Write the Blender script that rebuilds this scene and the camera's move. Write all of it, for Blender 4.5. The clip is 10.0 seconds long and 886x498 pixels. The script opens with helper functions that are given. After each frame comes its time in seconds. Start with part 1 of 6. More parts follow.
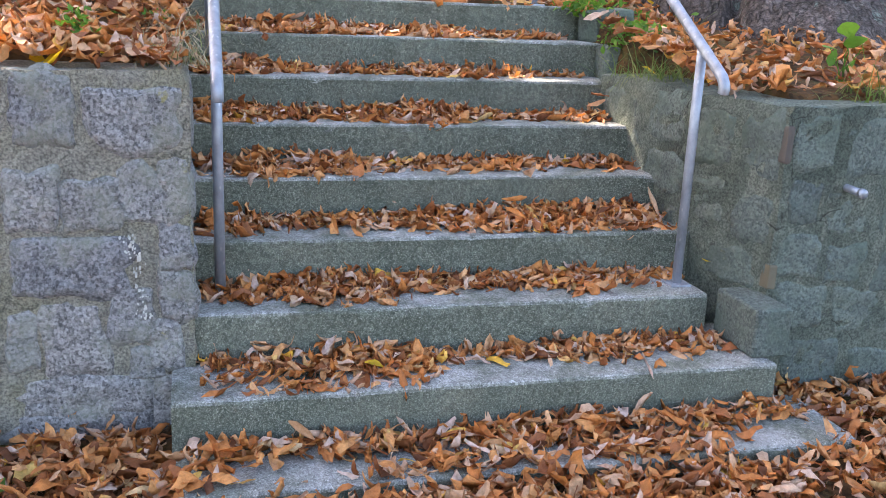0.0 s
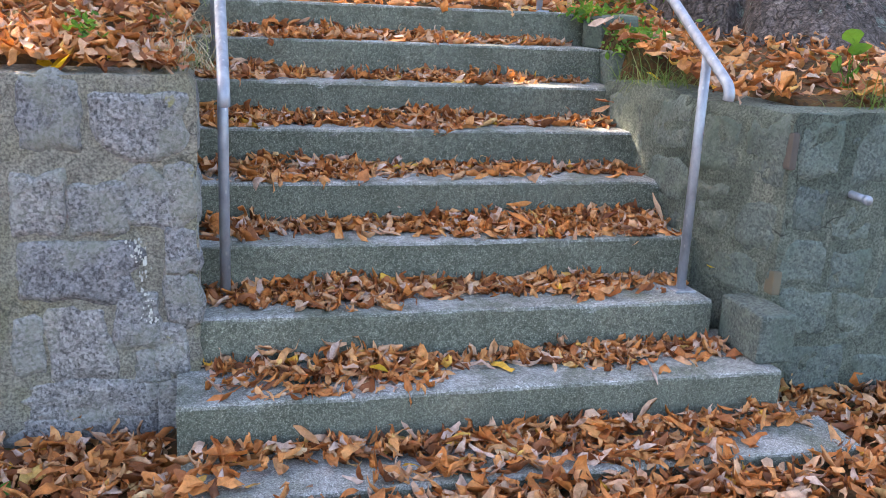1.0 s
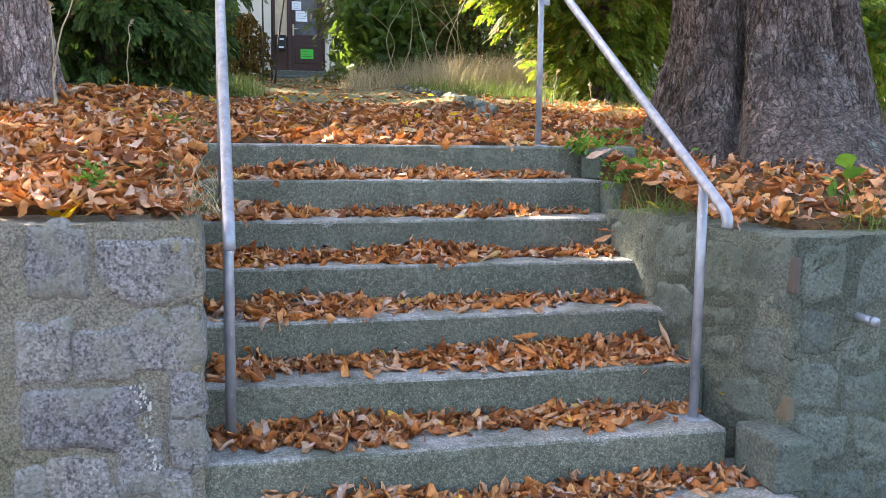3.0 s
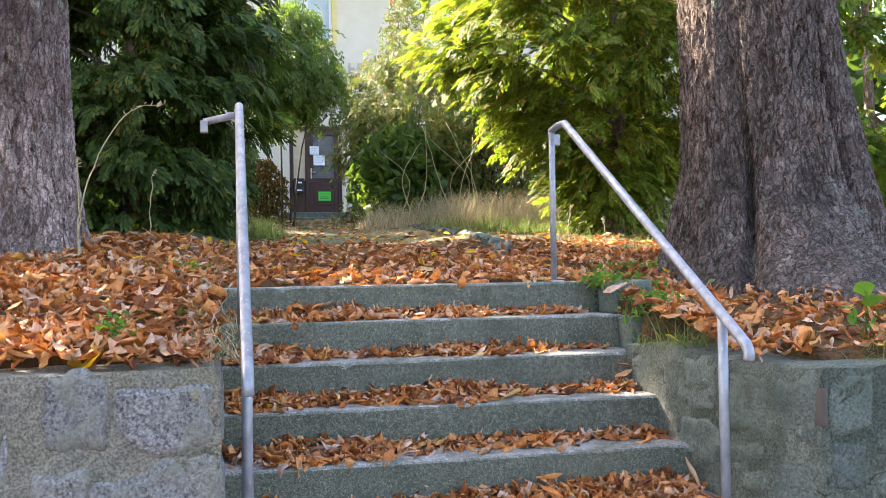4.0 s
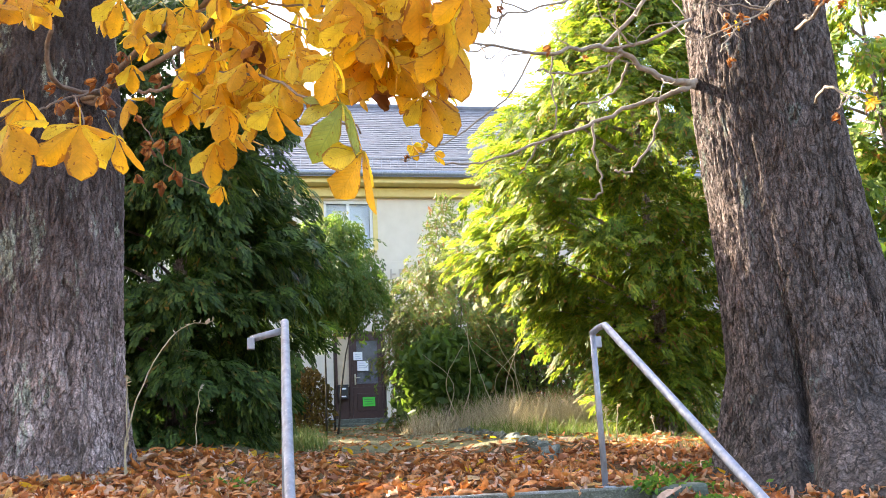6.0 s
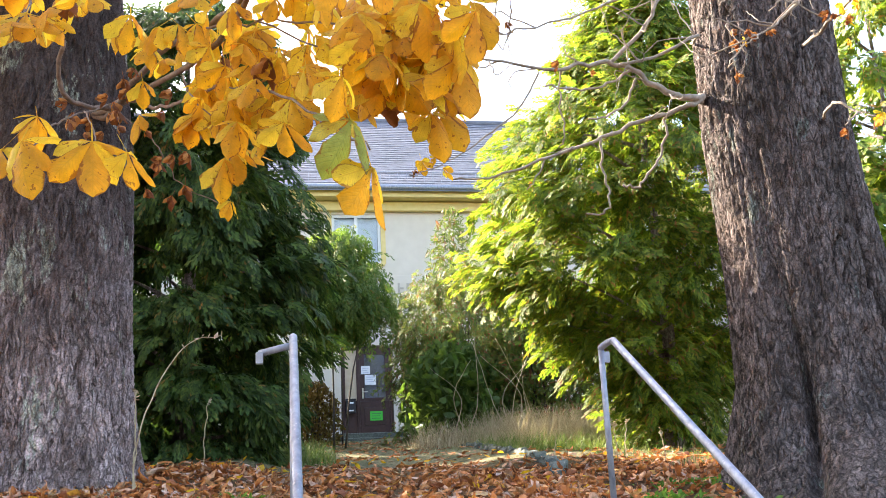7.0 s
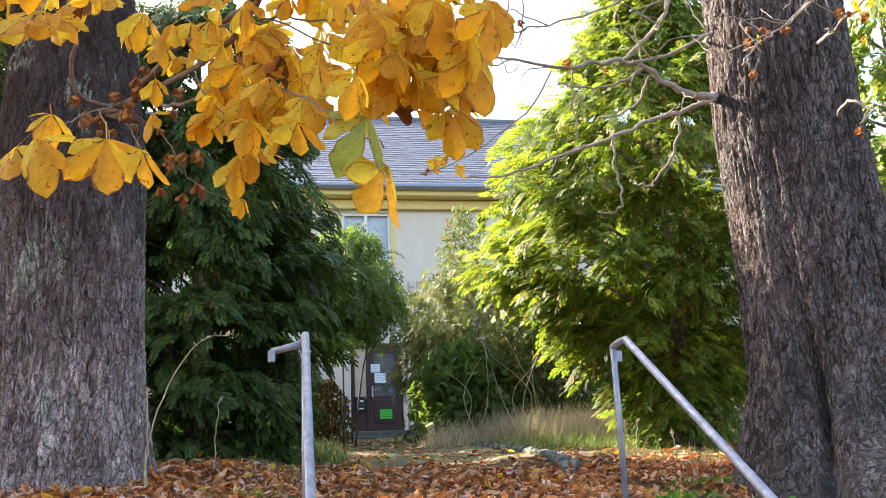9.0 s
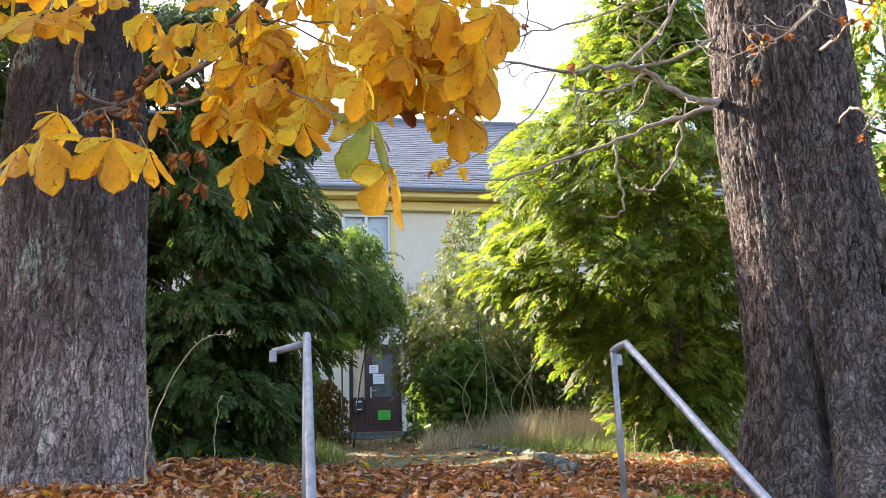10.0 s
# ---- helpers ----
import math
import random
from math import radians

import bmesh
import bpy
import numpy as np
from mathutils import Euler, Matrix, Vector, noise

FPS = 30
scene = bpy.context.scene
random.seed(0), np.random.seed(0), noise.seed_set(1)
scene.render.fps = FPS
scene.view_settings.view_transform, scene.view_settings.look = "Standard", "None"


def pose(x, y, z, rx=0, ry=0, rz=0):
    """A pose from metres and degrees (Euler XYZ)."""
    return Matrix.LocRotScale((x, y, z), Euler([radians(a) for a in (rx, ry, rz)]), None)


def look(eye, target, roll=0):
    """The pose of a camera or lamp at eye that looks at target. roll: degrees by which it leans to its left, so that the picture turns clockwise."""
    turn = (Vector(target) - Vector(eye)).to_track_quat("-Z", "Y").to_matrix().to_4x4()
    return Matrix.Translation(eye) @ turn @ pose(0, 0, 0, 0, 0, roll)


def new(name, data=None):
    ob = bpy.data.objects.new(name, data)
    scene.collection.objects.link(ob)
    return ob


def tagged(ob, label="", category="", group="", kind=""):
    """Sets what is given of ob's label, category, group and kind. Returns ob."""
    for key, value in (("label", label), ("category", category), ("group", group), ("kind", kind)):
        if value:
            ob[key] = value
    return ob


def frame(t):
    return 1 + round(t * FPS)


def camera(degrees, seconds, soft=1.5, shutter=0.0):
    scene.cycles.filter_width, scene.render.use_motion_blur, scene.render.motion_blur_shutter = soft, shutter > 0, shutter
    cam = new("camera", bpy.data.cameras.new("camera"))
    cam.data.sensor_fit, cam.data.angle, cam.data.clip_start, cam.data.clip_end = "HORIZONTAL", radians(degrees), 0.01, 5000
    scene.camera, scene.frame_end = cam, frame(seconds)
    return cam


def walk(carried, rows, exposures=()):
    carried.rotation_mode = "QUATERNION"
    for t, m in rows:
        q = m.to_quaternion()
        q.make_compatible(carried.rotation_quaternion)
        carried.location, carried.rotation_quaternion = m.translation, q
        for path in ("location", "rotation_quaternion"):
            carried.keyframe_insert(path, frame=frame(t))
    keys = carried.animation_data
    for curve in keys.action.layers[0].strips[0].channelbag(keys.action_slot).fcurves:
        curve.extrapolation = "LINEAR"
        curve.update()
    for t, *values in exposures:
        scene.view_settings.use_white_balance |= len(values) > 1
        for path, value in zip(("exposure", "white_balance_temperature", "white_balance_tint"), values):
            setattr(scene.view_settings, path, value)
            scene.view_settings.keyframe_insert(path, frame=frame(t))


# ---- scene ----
cam = camera(50.83, 10.0, soft=0.72)
PATH = [
    (0.0, -0.063, -2.620, 1.354, -14.46, -15.24, -2.40),
    (0.5, -0.068, -2.621, 1.354, -14.39, -15.11, -2.53),
    (1.0, -0.074, -2.622, 1.354, -14.29, -14.92, -2.56),
    (1.5, -0.071, -2.622, 1.356, -14.18, -14.88, -2.31),
    (2.0, -0.068, -2.622, 1.359, -14.22, -13.88, -1.71),
    (2.2, -0.066, -2.623, 1.362, -14.21, -12.72, -1.50),
    (3.3, -0.056, -2.630, 1.378, -13.86, -4.41, -0.20),
    (3.5, -0.054, -2.631, 1.381, -13.65, -2.59, 0.25),
    (4.0, -0.059, -2.638, 1.390, -13.01, 1.32, 0.88),
    (4.5, -0.061, -2.646, 1.401, -12.24, 4.30, 1.33),
    (5.0, -0.062, -2.651, 1.411, -11.27, 7.64, 1.77),
    (5.5, -0.066, -2.673, 1.422, -10.68, 10.81, 2.33),
    (6.0, -0.064, -2.682, 1.423, -10.12, 13.65, 2.72),
    (6.2, -0.065, -2.684, 1.424, -9.98, 14.27, 2.74),
    (7.5, -0.071, -2.694, 1.428, -9.52, 14.57, 2.52),
    (8.0, -0.074, -2.692, 1.429, -9.36, 14.65, 2.58),
    (8.5, -0.078, -2.689, 1.430, -9.30, 14.49, 2.48),
    (9.0, -0.081, -2.682, 1.430, -9.15, 14.44, 2.30),
    (9.5, -0.088, -2.687, 1.430, -9.17, 14.43, 2.01),
    (10.0, -0.096, -2.692, 1.430, -9.35, 14.53, 1.67),
]
walk(cam, [(t, pose(x, y, z, 90 + pitch, roll, yaw)) for t, x, y, z, yaw, pitch, roll in PATH], exposures=[(0.0, 2.83, 7150, 14), (3.5, 2.78, 7300, 14), (5.5, 2.76, 7350, 14), (7.5, 2.62, 7000, 14), (10.0, 2.32, 6900, 14)])

# ---- light: low autumn sun from the left ahead, clear sky ----
SUN_EL, SUN_DIR = radians(35), Vector((-0.67, 0.74, 0)).normalized()
world = bpy.data.worlds.new("world")
scene.world = world
world.use_nodes = True
wn, wl = world.node_tree.nodes, world.node_tree.links
sky = wn.new("ShaderNodeTexSky")
sky.sky_type, sky.sun_disc = "NISHITA", False
sky.sun_elevation, sky.sun_rotation = SUN_EL, math.atan2(SUN_DIR.x, SUN_DIR.y)
sky.air_density, sky.dust_density, sky.ozone_density = 1.0, 2.5, 1.0
wn["Background"].inputs["Strength"].default_value = 0.15
wl.new(sky.outputs["Color"], wn["Background"].inputs["Color"])
sun_data = bpy.data.lights.new("sun", "SUN")
sun_data.energy, sun_data.angle, sun_data.color = 5.0, radians(0.5), (1.0, 0.9, 0.75)
sun = new("sun", sun_data)
sun.matrix_world = look(SUN_DIR * 30 * math.cos(SUN_EL) + Vector((0, 0, 30 * math.sin(SUN_EL))), (0, 0, 0))


# ---- materials ----
class Mat:
    """A node material under construction: short calls for the nodes used here."""

    def __init__(self, name, rough=0.8, metal=0.0, spec=0.4):
        self.m = bpy.data.materials.new(name)
        self.m.use_nodes = True
        self.n, self.l = self.m.node_tree.nodes, self.m.node_tree.links
        self.b = self.n["Principled BSDF"]
        self.out = self.n["Material Output"]
        self.b.inputs["Roughness"].default_value = rough
        self.b.inputs["Metallic"].default_value = metal
        self.b.inputs["Specular IOR Level"].default_value = spec
        self.co = self.n.new("ShaderNodeTexCoord").outputs["Object"]

    def at(self, scale=(1, 1, 1), world=False):
        mp = self.n.new("ShaderNodeMapping")
        mp.inputs["Scale"].default_value = scale
        src = self.n.new("ShaderNodeNewGeometry").outputs["Position"] if world else self.co
        self.l.new(src, mp.inputs["Vector"])
        return mp.outputs["Vector"]

    def noise(self, scale, detail=4, rough=0.55, vec=None):
        t = self.n.new("ShaderNodeTexNoise")
        t.inputs["Scale"].default_value, t.inputs["Detail"].default_value = scale, detail
        t.inputs["Roughness"].default_value = rough
        self.l.new(vec or self.co, t.inputs["Vector"])
        return t.outputs["Fac"]

    def cells(self, scale, vec=None, feature="F1", out="Distance"):
        t = self.n.new("ShaderNodeTexVoronoi")
        t.feature = feature
        t.inputs["Scale"].default_value = scale
        self.l.new(vec or self.co, t.inputs["Vector"])
        return t.outputs[out]

    def ramp(self, fac, stops):
        r = self.n.new("ShaderNodeValToRGB")
        el = r.color_ramp.elements
        while len(el) < len(stops):
            el.new(0.5)
        for e, (p, c) in zip(el, stops):
            e.position, e.color = p, (*c, 1) if len(c) == 3 else c
        self.l.new(fac, r.inputs["Fac"])
        return r.outputs["Color"]

    def mix(self, fac, a, b, mode="MIX"):
        x = self.n.new("ShaderNodeMix")
        x.data_type, x.blend_type = "RGBA", mode
        for s, v in ((x.inputs["Factor"], fac), (x.inputs["A"], a), (x.inputs["B"], b)):
            if isinstance(v, (int, float)):
                s.default_value = v
            elif isinstance(v, tuple):
                s.default_value = (*v, 1)
            else:
                self.l.new(v, s)
        return x.outputs["Result"]

    def warped(self, vec, scale, amount):
        """The coordinate vec, shaken by noise."""
        t = self.n.new("ShaderNodeTexNoise")
        t.inputs["Scale"].default_value, t.inputs["Detail"].default_value = scale, 4
        self.l.new(vec, t.inputs["Vector"])
        less, add = self.n.new("ShaderNodeVectorMath"), self.n.new("ShaderNodeVectorMath")
        less.operation, add.operation = "SCALE", "ADD"
        less.inputs["Scale"].default_value = amount
        self.l.new(t.outputs["Color"], less.inputs[0])
        self.l.new(vec, add.inputs[0])
        self.l.new(less.outputs[0], add.inputs[1])
        return add.outputs[0]

    def axis(self, vec, which):
        x = self.n.new("ShaderNodeSeparateXYZ")
        self.l.new(vec, x.inputs[0])
        return x.outputs[which]

    def math(self, op, a, b=0.0):
        x = self.n.new("ShaderNodeMath")
        x.operation = op
        for s, v in ((x.inputs[0], a), (x.inputs[1], b)):
            if isinstance(v, (int, float)):
                s.default_value = v
            else:
                self.l.new(v, s)
        return x.outputs[0]

    def random(self, island=False):
        if island:
            return self.n.new("ShaderNodeNewGeometry").outputs["Random Per Island"]
        return self.n.new("ShaderNodeObjectInfo").outputs["Random"]

    def colour(self, c):
        if isinstance(c, tuple):
            self.b.inputs["Base Color"].default_value = (*c, 1)
        else:
            self.l.new(c, self.b.inputs["Base Color"])
        return self

    def rough(self, fac, lo, hi):
        r = self.n.new("ShaderNodeMapRange")
        r.inputs["To Min"].default_value, r.inputs["To Max"].default_value = lo, hi
        self.l.new(fac, r.inputs["Value"])
        self.l.new(r.outputs[0], self.b.inputs["Roughness"])
        return self

    def bump(self, h, strength=0.5, dist=0.01):
        x = self.n.new("ShaderNodeBump")
        x.inputs["Strength"].default_value, x.inputs["Distance"].default_value = strength, dist
        self.l.new(h, x.inputs["Height"])
        if self.b.inputs["Normal"].is_linked:
            self.l.new(self.b.inputs["Normal"].links[0].from_socket, x.inputs["Normal"])
        self.l.new(x.outputs[0], self.b.inputs["Normal"])
        return self

    def thin(self, c, amount=0.4):
        """Lets light through a leaf."""
        t = self.n.new("ShaderNodeBsdfTranslucent")
        if isinstance(c, tuple):
            t.inputs["Color"].default_value = (*c, 1)
        else:
            self.l.new(c, t.inputs["Color"])
        x = self.n.new("ShaderNodeMixShader")
        x.inputs[0].default_value = amount
        self.l.new(self.b.outputs[0], x.inputs[1])
        self.l.new(t.outputs[0], x.inputs[2])
        self.l.new(x.outputs[0], self.out.inputs["Surface"])
        return self


def concrete_mat():
    """Weathered, algae-green cast concrete; treads worn to pale aggregate."""
    k = Mat("mossy_concrete", 0.88)
    pos = k.at(world=True)
    fine = k.noise(200, 5, 0.8, pos)
    grit = k.cells(135, pos)
    big = k.noise(2.3, 5, 0.6, pos)
    base = k.ramp(big, [(0.3, (0.072, 0.084, 0.066)), (0.55, (0.098, 0.108, 0.086)), (0.75, (0.14, 0.14, 0.11))])
    base = k.mix(k.ramp(fine, [(0.53, (0, 0, 0)), (0.62, (1, 1, 1))]), base, (0.25, 0.255, 0.22))
    base = k.mix(k.math("MULTIPLY", k.ramp(fine, [(0.38, (1, 1, 1)), (0.47, (0, 0, 0))]), 0.7), base, (0.035, 0.04, 0.03))
    speck = k.ramp(grit, [(0.0, (1, 1, 1)), (0.2, (0, 0, 0))])
    base = k.mix(k.math("MULTIPLY", speck, 0.42), base, (0.36, 0.38, 0.36))
    up = k.n.new("ShaderNodeSeparateXYZ")
    k.l.new(k.n.new("ShaderNodeNewGeometry").outputs["Normal"], up.inputs[0])
    worn = k.math("MULTIPLY", k.ramp(up.outputs["Z"], [(0.15, (0, 0, 0)), (0.7, (1, 1, 1))]), k.ramp(k.noise(5, 5, 0.65, pos), [(0.35, (0, 0, 0)), (0.6, (1, 1, 1))]))
    tread = k.ramp(fine, [(0.42, (0.14, 0.14, 0.135)), (0.58, (0.4, 0.4, 0.405))])
    base = k.mix(worn, base, tread)
    base = k.mix(0.8, base, k.ramp(k.noise(75, 4, 0.8, pos), [(0.42, (0.62, 0.62, 0.62)), (0.6, (1.4, 1.4, 1.4))]), "MULTIPLY")
    base = k.mix(0.6, base, k.ramp(k.noise(7, 5, 0.7, pos), [(0.35, (0.72, 0.72, 0.68)), (0.65, (1.2, 1.2, 1.2))]), "MULTIPLY")
    k.colour(base).bump(fine, 0.5, 0.004).bump(grit, 0.25, 0.004).bump(big, 0.3, 0.02)
    return k.m


def stone_mat(name, a, b, lichen, tint, vary=0.8, paint=None):
    """Granite rubble: speckled, each stone its own shade, with lichen patches."""
    k = Mat(name, 0.85)
    pos = k.at(world=True)
    grain = k.noise(115, 4, 0.75, pos)
    crystals = k.cells(105, pos, out="Color")
    c = k.ramp(grain, [(0.4, a), (0.5, tuple(0.5 * (v + w) for v, w in zip(a, b))), (0.6, b)])
    c = k.mix(0.4, c, k.ramp(crystals, [(0.2, a), (0.8, tuple(min(1, 1.6 * v) for v in b))]))
    c = k.mix(vary, c, k.ramp(k.random(), [(0, (0.7, 0.7, 0.74)), (0.5, (0.95, 0.95, 0.95)), (1, (1.15, 1.1, 1.05))]), "MULTIPLY")
    c = k.mix(0.7, c, k.ramp(k.noise(9, 5, 0.7, pos), [(0.33, (0.62, 0.63, 0.64)), (0.66, (1.25, 1.25, 1.25))]), "MULTIPLY")
    stain = k.ramp(k.noise(4.5, 6, 0.7, pos), [(0.48, (0, 0, 0)), (0.62, (1, 1, 1))])
    c = k.mix(k.math("MULTIPLY", stain, 0.7), c, tint)
    spots = k.ramp(k.noise(8, 5, 0.65, pos), [(0.66, (0, 0, 0)), (0.71, (1, 1, 1))])
    c = k.mix(k.math("MULTIPLY", spots, 0.6), c, lichen)
    if paint:
        k.colour(k.mix(k.ramp(k.noise(55, 3, 0.6, pos), [(0.74, (0, 0, 0)), (0.77, (1, 1, 1))]), c, paint))
    else:
        k.colour(c)
    k.bump(grain, 0.55, 0.006).bump(k.noise(30, 5, 0.65, pos), 0.7, 0.02)
    return k.m


def mortar_mat(name, a, b, tint, streak, crack=0.5):
    """Smeared joint mortar: gritty, stained and cracked."""
    k = Mat(name, 0.95)
    pos = k.at(world=True)
    c = k.ramp(k.noise(15, 7, 0.78, pos), [(0.32, a), (0.68, b)])
    c = k.mix(k.ramp(k.noise(3.1, 5, 0.65, pos), [(0.48, (0, 0, 0)), (0.62, (1, 1, 1))]), c, tint)
    run = k.ramp(k.noise(6.5, 5, 0.65, k.at((1, 1, 0.35), True)), [(0.58, (0, 0, 0)), (0.66, (1, 1, 1))])
    c = k.mix(k.math("MULTIPLY", run, 0.6), c, streak)
    c = k.mix(0.85, c, k.ramp(k.noise(110, 5, 0.8, pos), [(0.4, (0.42, 0.42, 0.44)), (0.6, (1.5, 1.5, 1.5))]), "MULTIPLY")
    line = k.cells(3.4, k.warped(pos, 9, 0.12), "DISTANCE_TO_EDGE")
    gap = k.math("MULTIPLY", k.ramp(line, [(0.002, (1, 1, 1)), (0.012, (0, 0, 0))]), k.ramp(k.noise(4, 3, 0.5, pos), [(0.52, (0, 0, 0)), (0.56, (1, 1, 1))]))
    c = k.mix(k.math("MULTIPLY", gap, crack), c, (0.03, 0.03, 0.025))
    k.colour(c).bump(k.noise(26, 7, 0.75, pos), 1.0, 0.04).bump(k.noise(200, 3, 0.7, pos), 0.6, 0.005)
    return k.m


def galvanised_mat():
    k = Mat("galvanised_steel", 0.42, 0.55, 0.5)
    pos = k.at((1, 1, 0.5), True)
    c = k.ramp(k.noise(30, 5, 0.6, pos), [(0.3, (0.2, 0.22, 0.265)), (0.7, (0.36, 0.385, 0.45))])
    c = k.mix(k.ramp(k.cells(45, pos), [(0.0, (1, 1, 1)), (0.22, (0, 0, 0))]), c, (0.48, 0.49, 0.53))
    c = k.mix(k.ramp(k.noise(120, 3, 0.7, pos), [(0.62, (0, 0, 0)), (0.75, (1, 1, 1))]), c, (0.25, 0.25, 0.26))
    k.colour(c).rough(k.noise(18, 4, 0.6, pos), 0.42, 0.65).bump(k.noise(90, 4, 0.6, pos), 0.12, 0.003)
    return k.m


def bark_mat(name, dark, light, moss, red, scale=22, shade_at=None, lichen=0.585):
    """Furrowed old bark: long broken plates, rough crumbs, lichen and dark stains; optional painted crown shade."""
    k = Mat(name, 0.95, 0, 0.2)
    long, flat = k.at((1, 1, 0.34), True), k.at(world=True)
    bent = k.warped(long, 9, 0.16)
    plate = k.cells(scale, bent, "DISTANCE_TO_EDGE")
    small = k.cells(36, k.warped(k.at((1, 1, 0.55), True), 22, 0.07), "DISTANCE_TO_EDGE")
    tone = k.cells(scale, bent, out="Color")
    crumb = k.noise(85, 6, 0.75, flat)
    big = k.noise(3.2, 5, 0.65, long)
    mid = tuple(0.45 * p + 0.55 * q for p, q in zip(dark, light))
    c = k.ramp(k.noise(20, 6, 0.7, long), [(0.34, mid), (0.66, light)])
    c = k.mix(0.5, c, k.ramp(tone, [(0.2, (0.66, 0.64, 0.64)), (0.8, (1.22, 1.2, 1.22))]), "MULTIPLY")
    c = k.mix(k.math("MULTIPLY", k.ramp(k.noise(5, 5, 0.65, flat), [(0.52, (0, 0, 0)), (0.66, (1, 1, 1))]), 0.45), c, red)
    c = k.mix(k.ramp(big, [(0.42, (0.85, 0.85, 0.85)), (0.58, (0, 0, 0))]), c, k.mix(0.72, c, dark))
    if shade_at:
        # crown shade and darker upper bark, put into the colour round a point
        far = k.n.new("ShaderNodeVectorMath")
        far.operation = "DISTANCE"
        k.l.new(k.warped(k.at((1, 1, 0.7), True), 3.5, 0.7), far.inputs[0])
        far.inputs[1].default_value = (shade_at[0] + 0.35, shade_at[1] + 0.35, 0.7 * shade_at[2] + 0.35)
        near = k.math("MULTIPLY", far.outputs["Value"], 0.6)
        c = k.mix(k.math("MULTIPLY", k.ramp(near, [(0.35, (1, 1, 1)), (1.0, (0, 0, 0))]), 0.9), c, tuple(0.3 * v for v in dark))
    lich = k.ramp(k.noise(4.6, 7, 0.75, long), [(lichen, (0, 0, 0)), (lichen + 0.045, (1, 1, 1))])
    c = k.mix(k.math("MULTIPLY", lich, 0.75), c, moss)
    c = k.mix(k.math("MULTIPLY", k.ramp(small, [(0.0, (1, 1, 1)), (0.10, (0, 0, 0))]), 0.5), c, dark)
    c = k.mix(k.math("MULTIPLY", k.ramp(plate, [(0.0, (1, 1, 1)), (0.13, (0, 0, 0))]), 0.62), c, tuple(0.7 * v for v in dark))
    c = k.mix(0.75, c, k.ramp(crumb, [(0.36, (0.4, 0.39, 0.39)), (0.64, (1.55, 1.55, 1.55))]), "MULTIPLY")
    k.colour(c).bump(k.ramp(plate, [(0.0, (0, 0, 0)), (0.14, (0.8, 0.8, 0.8)), (0.4, (1, 1, 1))]), 0.9, 0.03)
    k.bump(k.ramp(small, [(0.0, (0, 0, 0)), (0.15, (1, 1, 1))]), 0.7, 0.012).bump(crumb, 0.8, 0.012)
    return k.m


def chestnut_mat(name, stops, through_stops, amount, brown, veins):
    """Yellow autumn leaves: ribbed by side veins, browned along the rims, with rusty spots."""
    k = Mat(name, 0.5, 0, 0.35)
    pos = k.at(world=True)
    uv = k.n.new("ShaderNodeTexCoord").outputs["UV"]
    along, across = k.axis(uv, "X"), k.math("ABSOLUTE", k.axis(uv, "Y"))
    r = k.random(island=True)
    c, t = k.ramp(r, stops), k.ramp(r, through_stops)
    rib = k.math("FRACT", k.math("SUBTRACT", k.math("MULTIPLY", along, 13.0), k.math("MULTIPLY", across, 2.6)))
    line = k.ramp(rib, [(0.0, (1, 1, 1)), (0.16, (0, 0, 0)), (0.84, (0, 0, 0)), (1.0, (1, 1, 1))])
    mid = k.ramp(across, [(0.025, (1, 1, 1)), (0.06, (0, 0, 0))])
    blot = k.ramp(k.noise(26, 5, 0.65, pos), [(0.3, (0.68, 0.66, 0.6)), (0.65, (1.12, 1.12, 1.12))])
    c, t = k.mix(0.8, c, blot, "MULTIPLY"), k.mix(0.6, t, blot, "MULTIPLY")
    web = k.math("MULTIPLY", k.math("MAXIMUM", line, mid), 0.4)
    c, t = k.mix(web, c, veins), k.mix(web, t, veins)
    rim = k.ramp(k.math("ADD", k.math("MULTIPLY", across, 0.5), k.noise(13, 5, 0.7, pos)), [(0.94, (0, 0, 0)), (1.04, (1, 1, 1))])
    spot = k.ramp(k.noise(60, 3, 0.55, pos), [(0.64, (0, 0, 0)), (0.68, (1, 1, 1))])
    bad = k.math("MULTIPLY", k.math("MAXIMUM", rim, spot), 0.8)
    c, t = k.mix(bad, c, brown), k.mix(bad, t, brown)
    k.colour(c).bump(line, 0.5, 0.006).bump(k.noise(48, 5, 0.65, pos), 0.6, 0.01).thin(t, amount)
    return k.m


def leaf_mat(name, stops, through_stops, amount=0.35, spots=None, rough=0.55):
    """Leaves: each its own colour, with veins' unevenness and brown spots."""
    k = Mat(name, rough, 0, 0.3)
    pos = k.at(world=True)
    r = k.random(island=True)
    c, t = k.ramp(r, stops), k.ramp(r, through_stops)
    blot = k.ramp(k.noise(34, 6, 0.72, pos), [(0.34, (0.5, 0.48, 0.47)), (0.62, (1.2, 1.2, 1.22))])
    c = k.mix(0.85, c, blot, "MULTIPLY")
    if spots:
        s = k.ramp(k.noise(38, 4, 0.6, pos), [(0.63, (0, 0, 0)), (0.68, (1, 1, 1))])
        c, t = k.mix(k.math("MULTIPLY", s, 0.85), c, spots), k.mix(k.math("MULTIPLY", s, 0.8), t, spots)
    k.colour(c).bump(k.noise(48, 5, 0.65, pos), 0.8, 0.012).thin(t, amount)
    return k.m


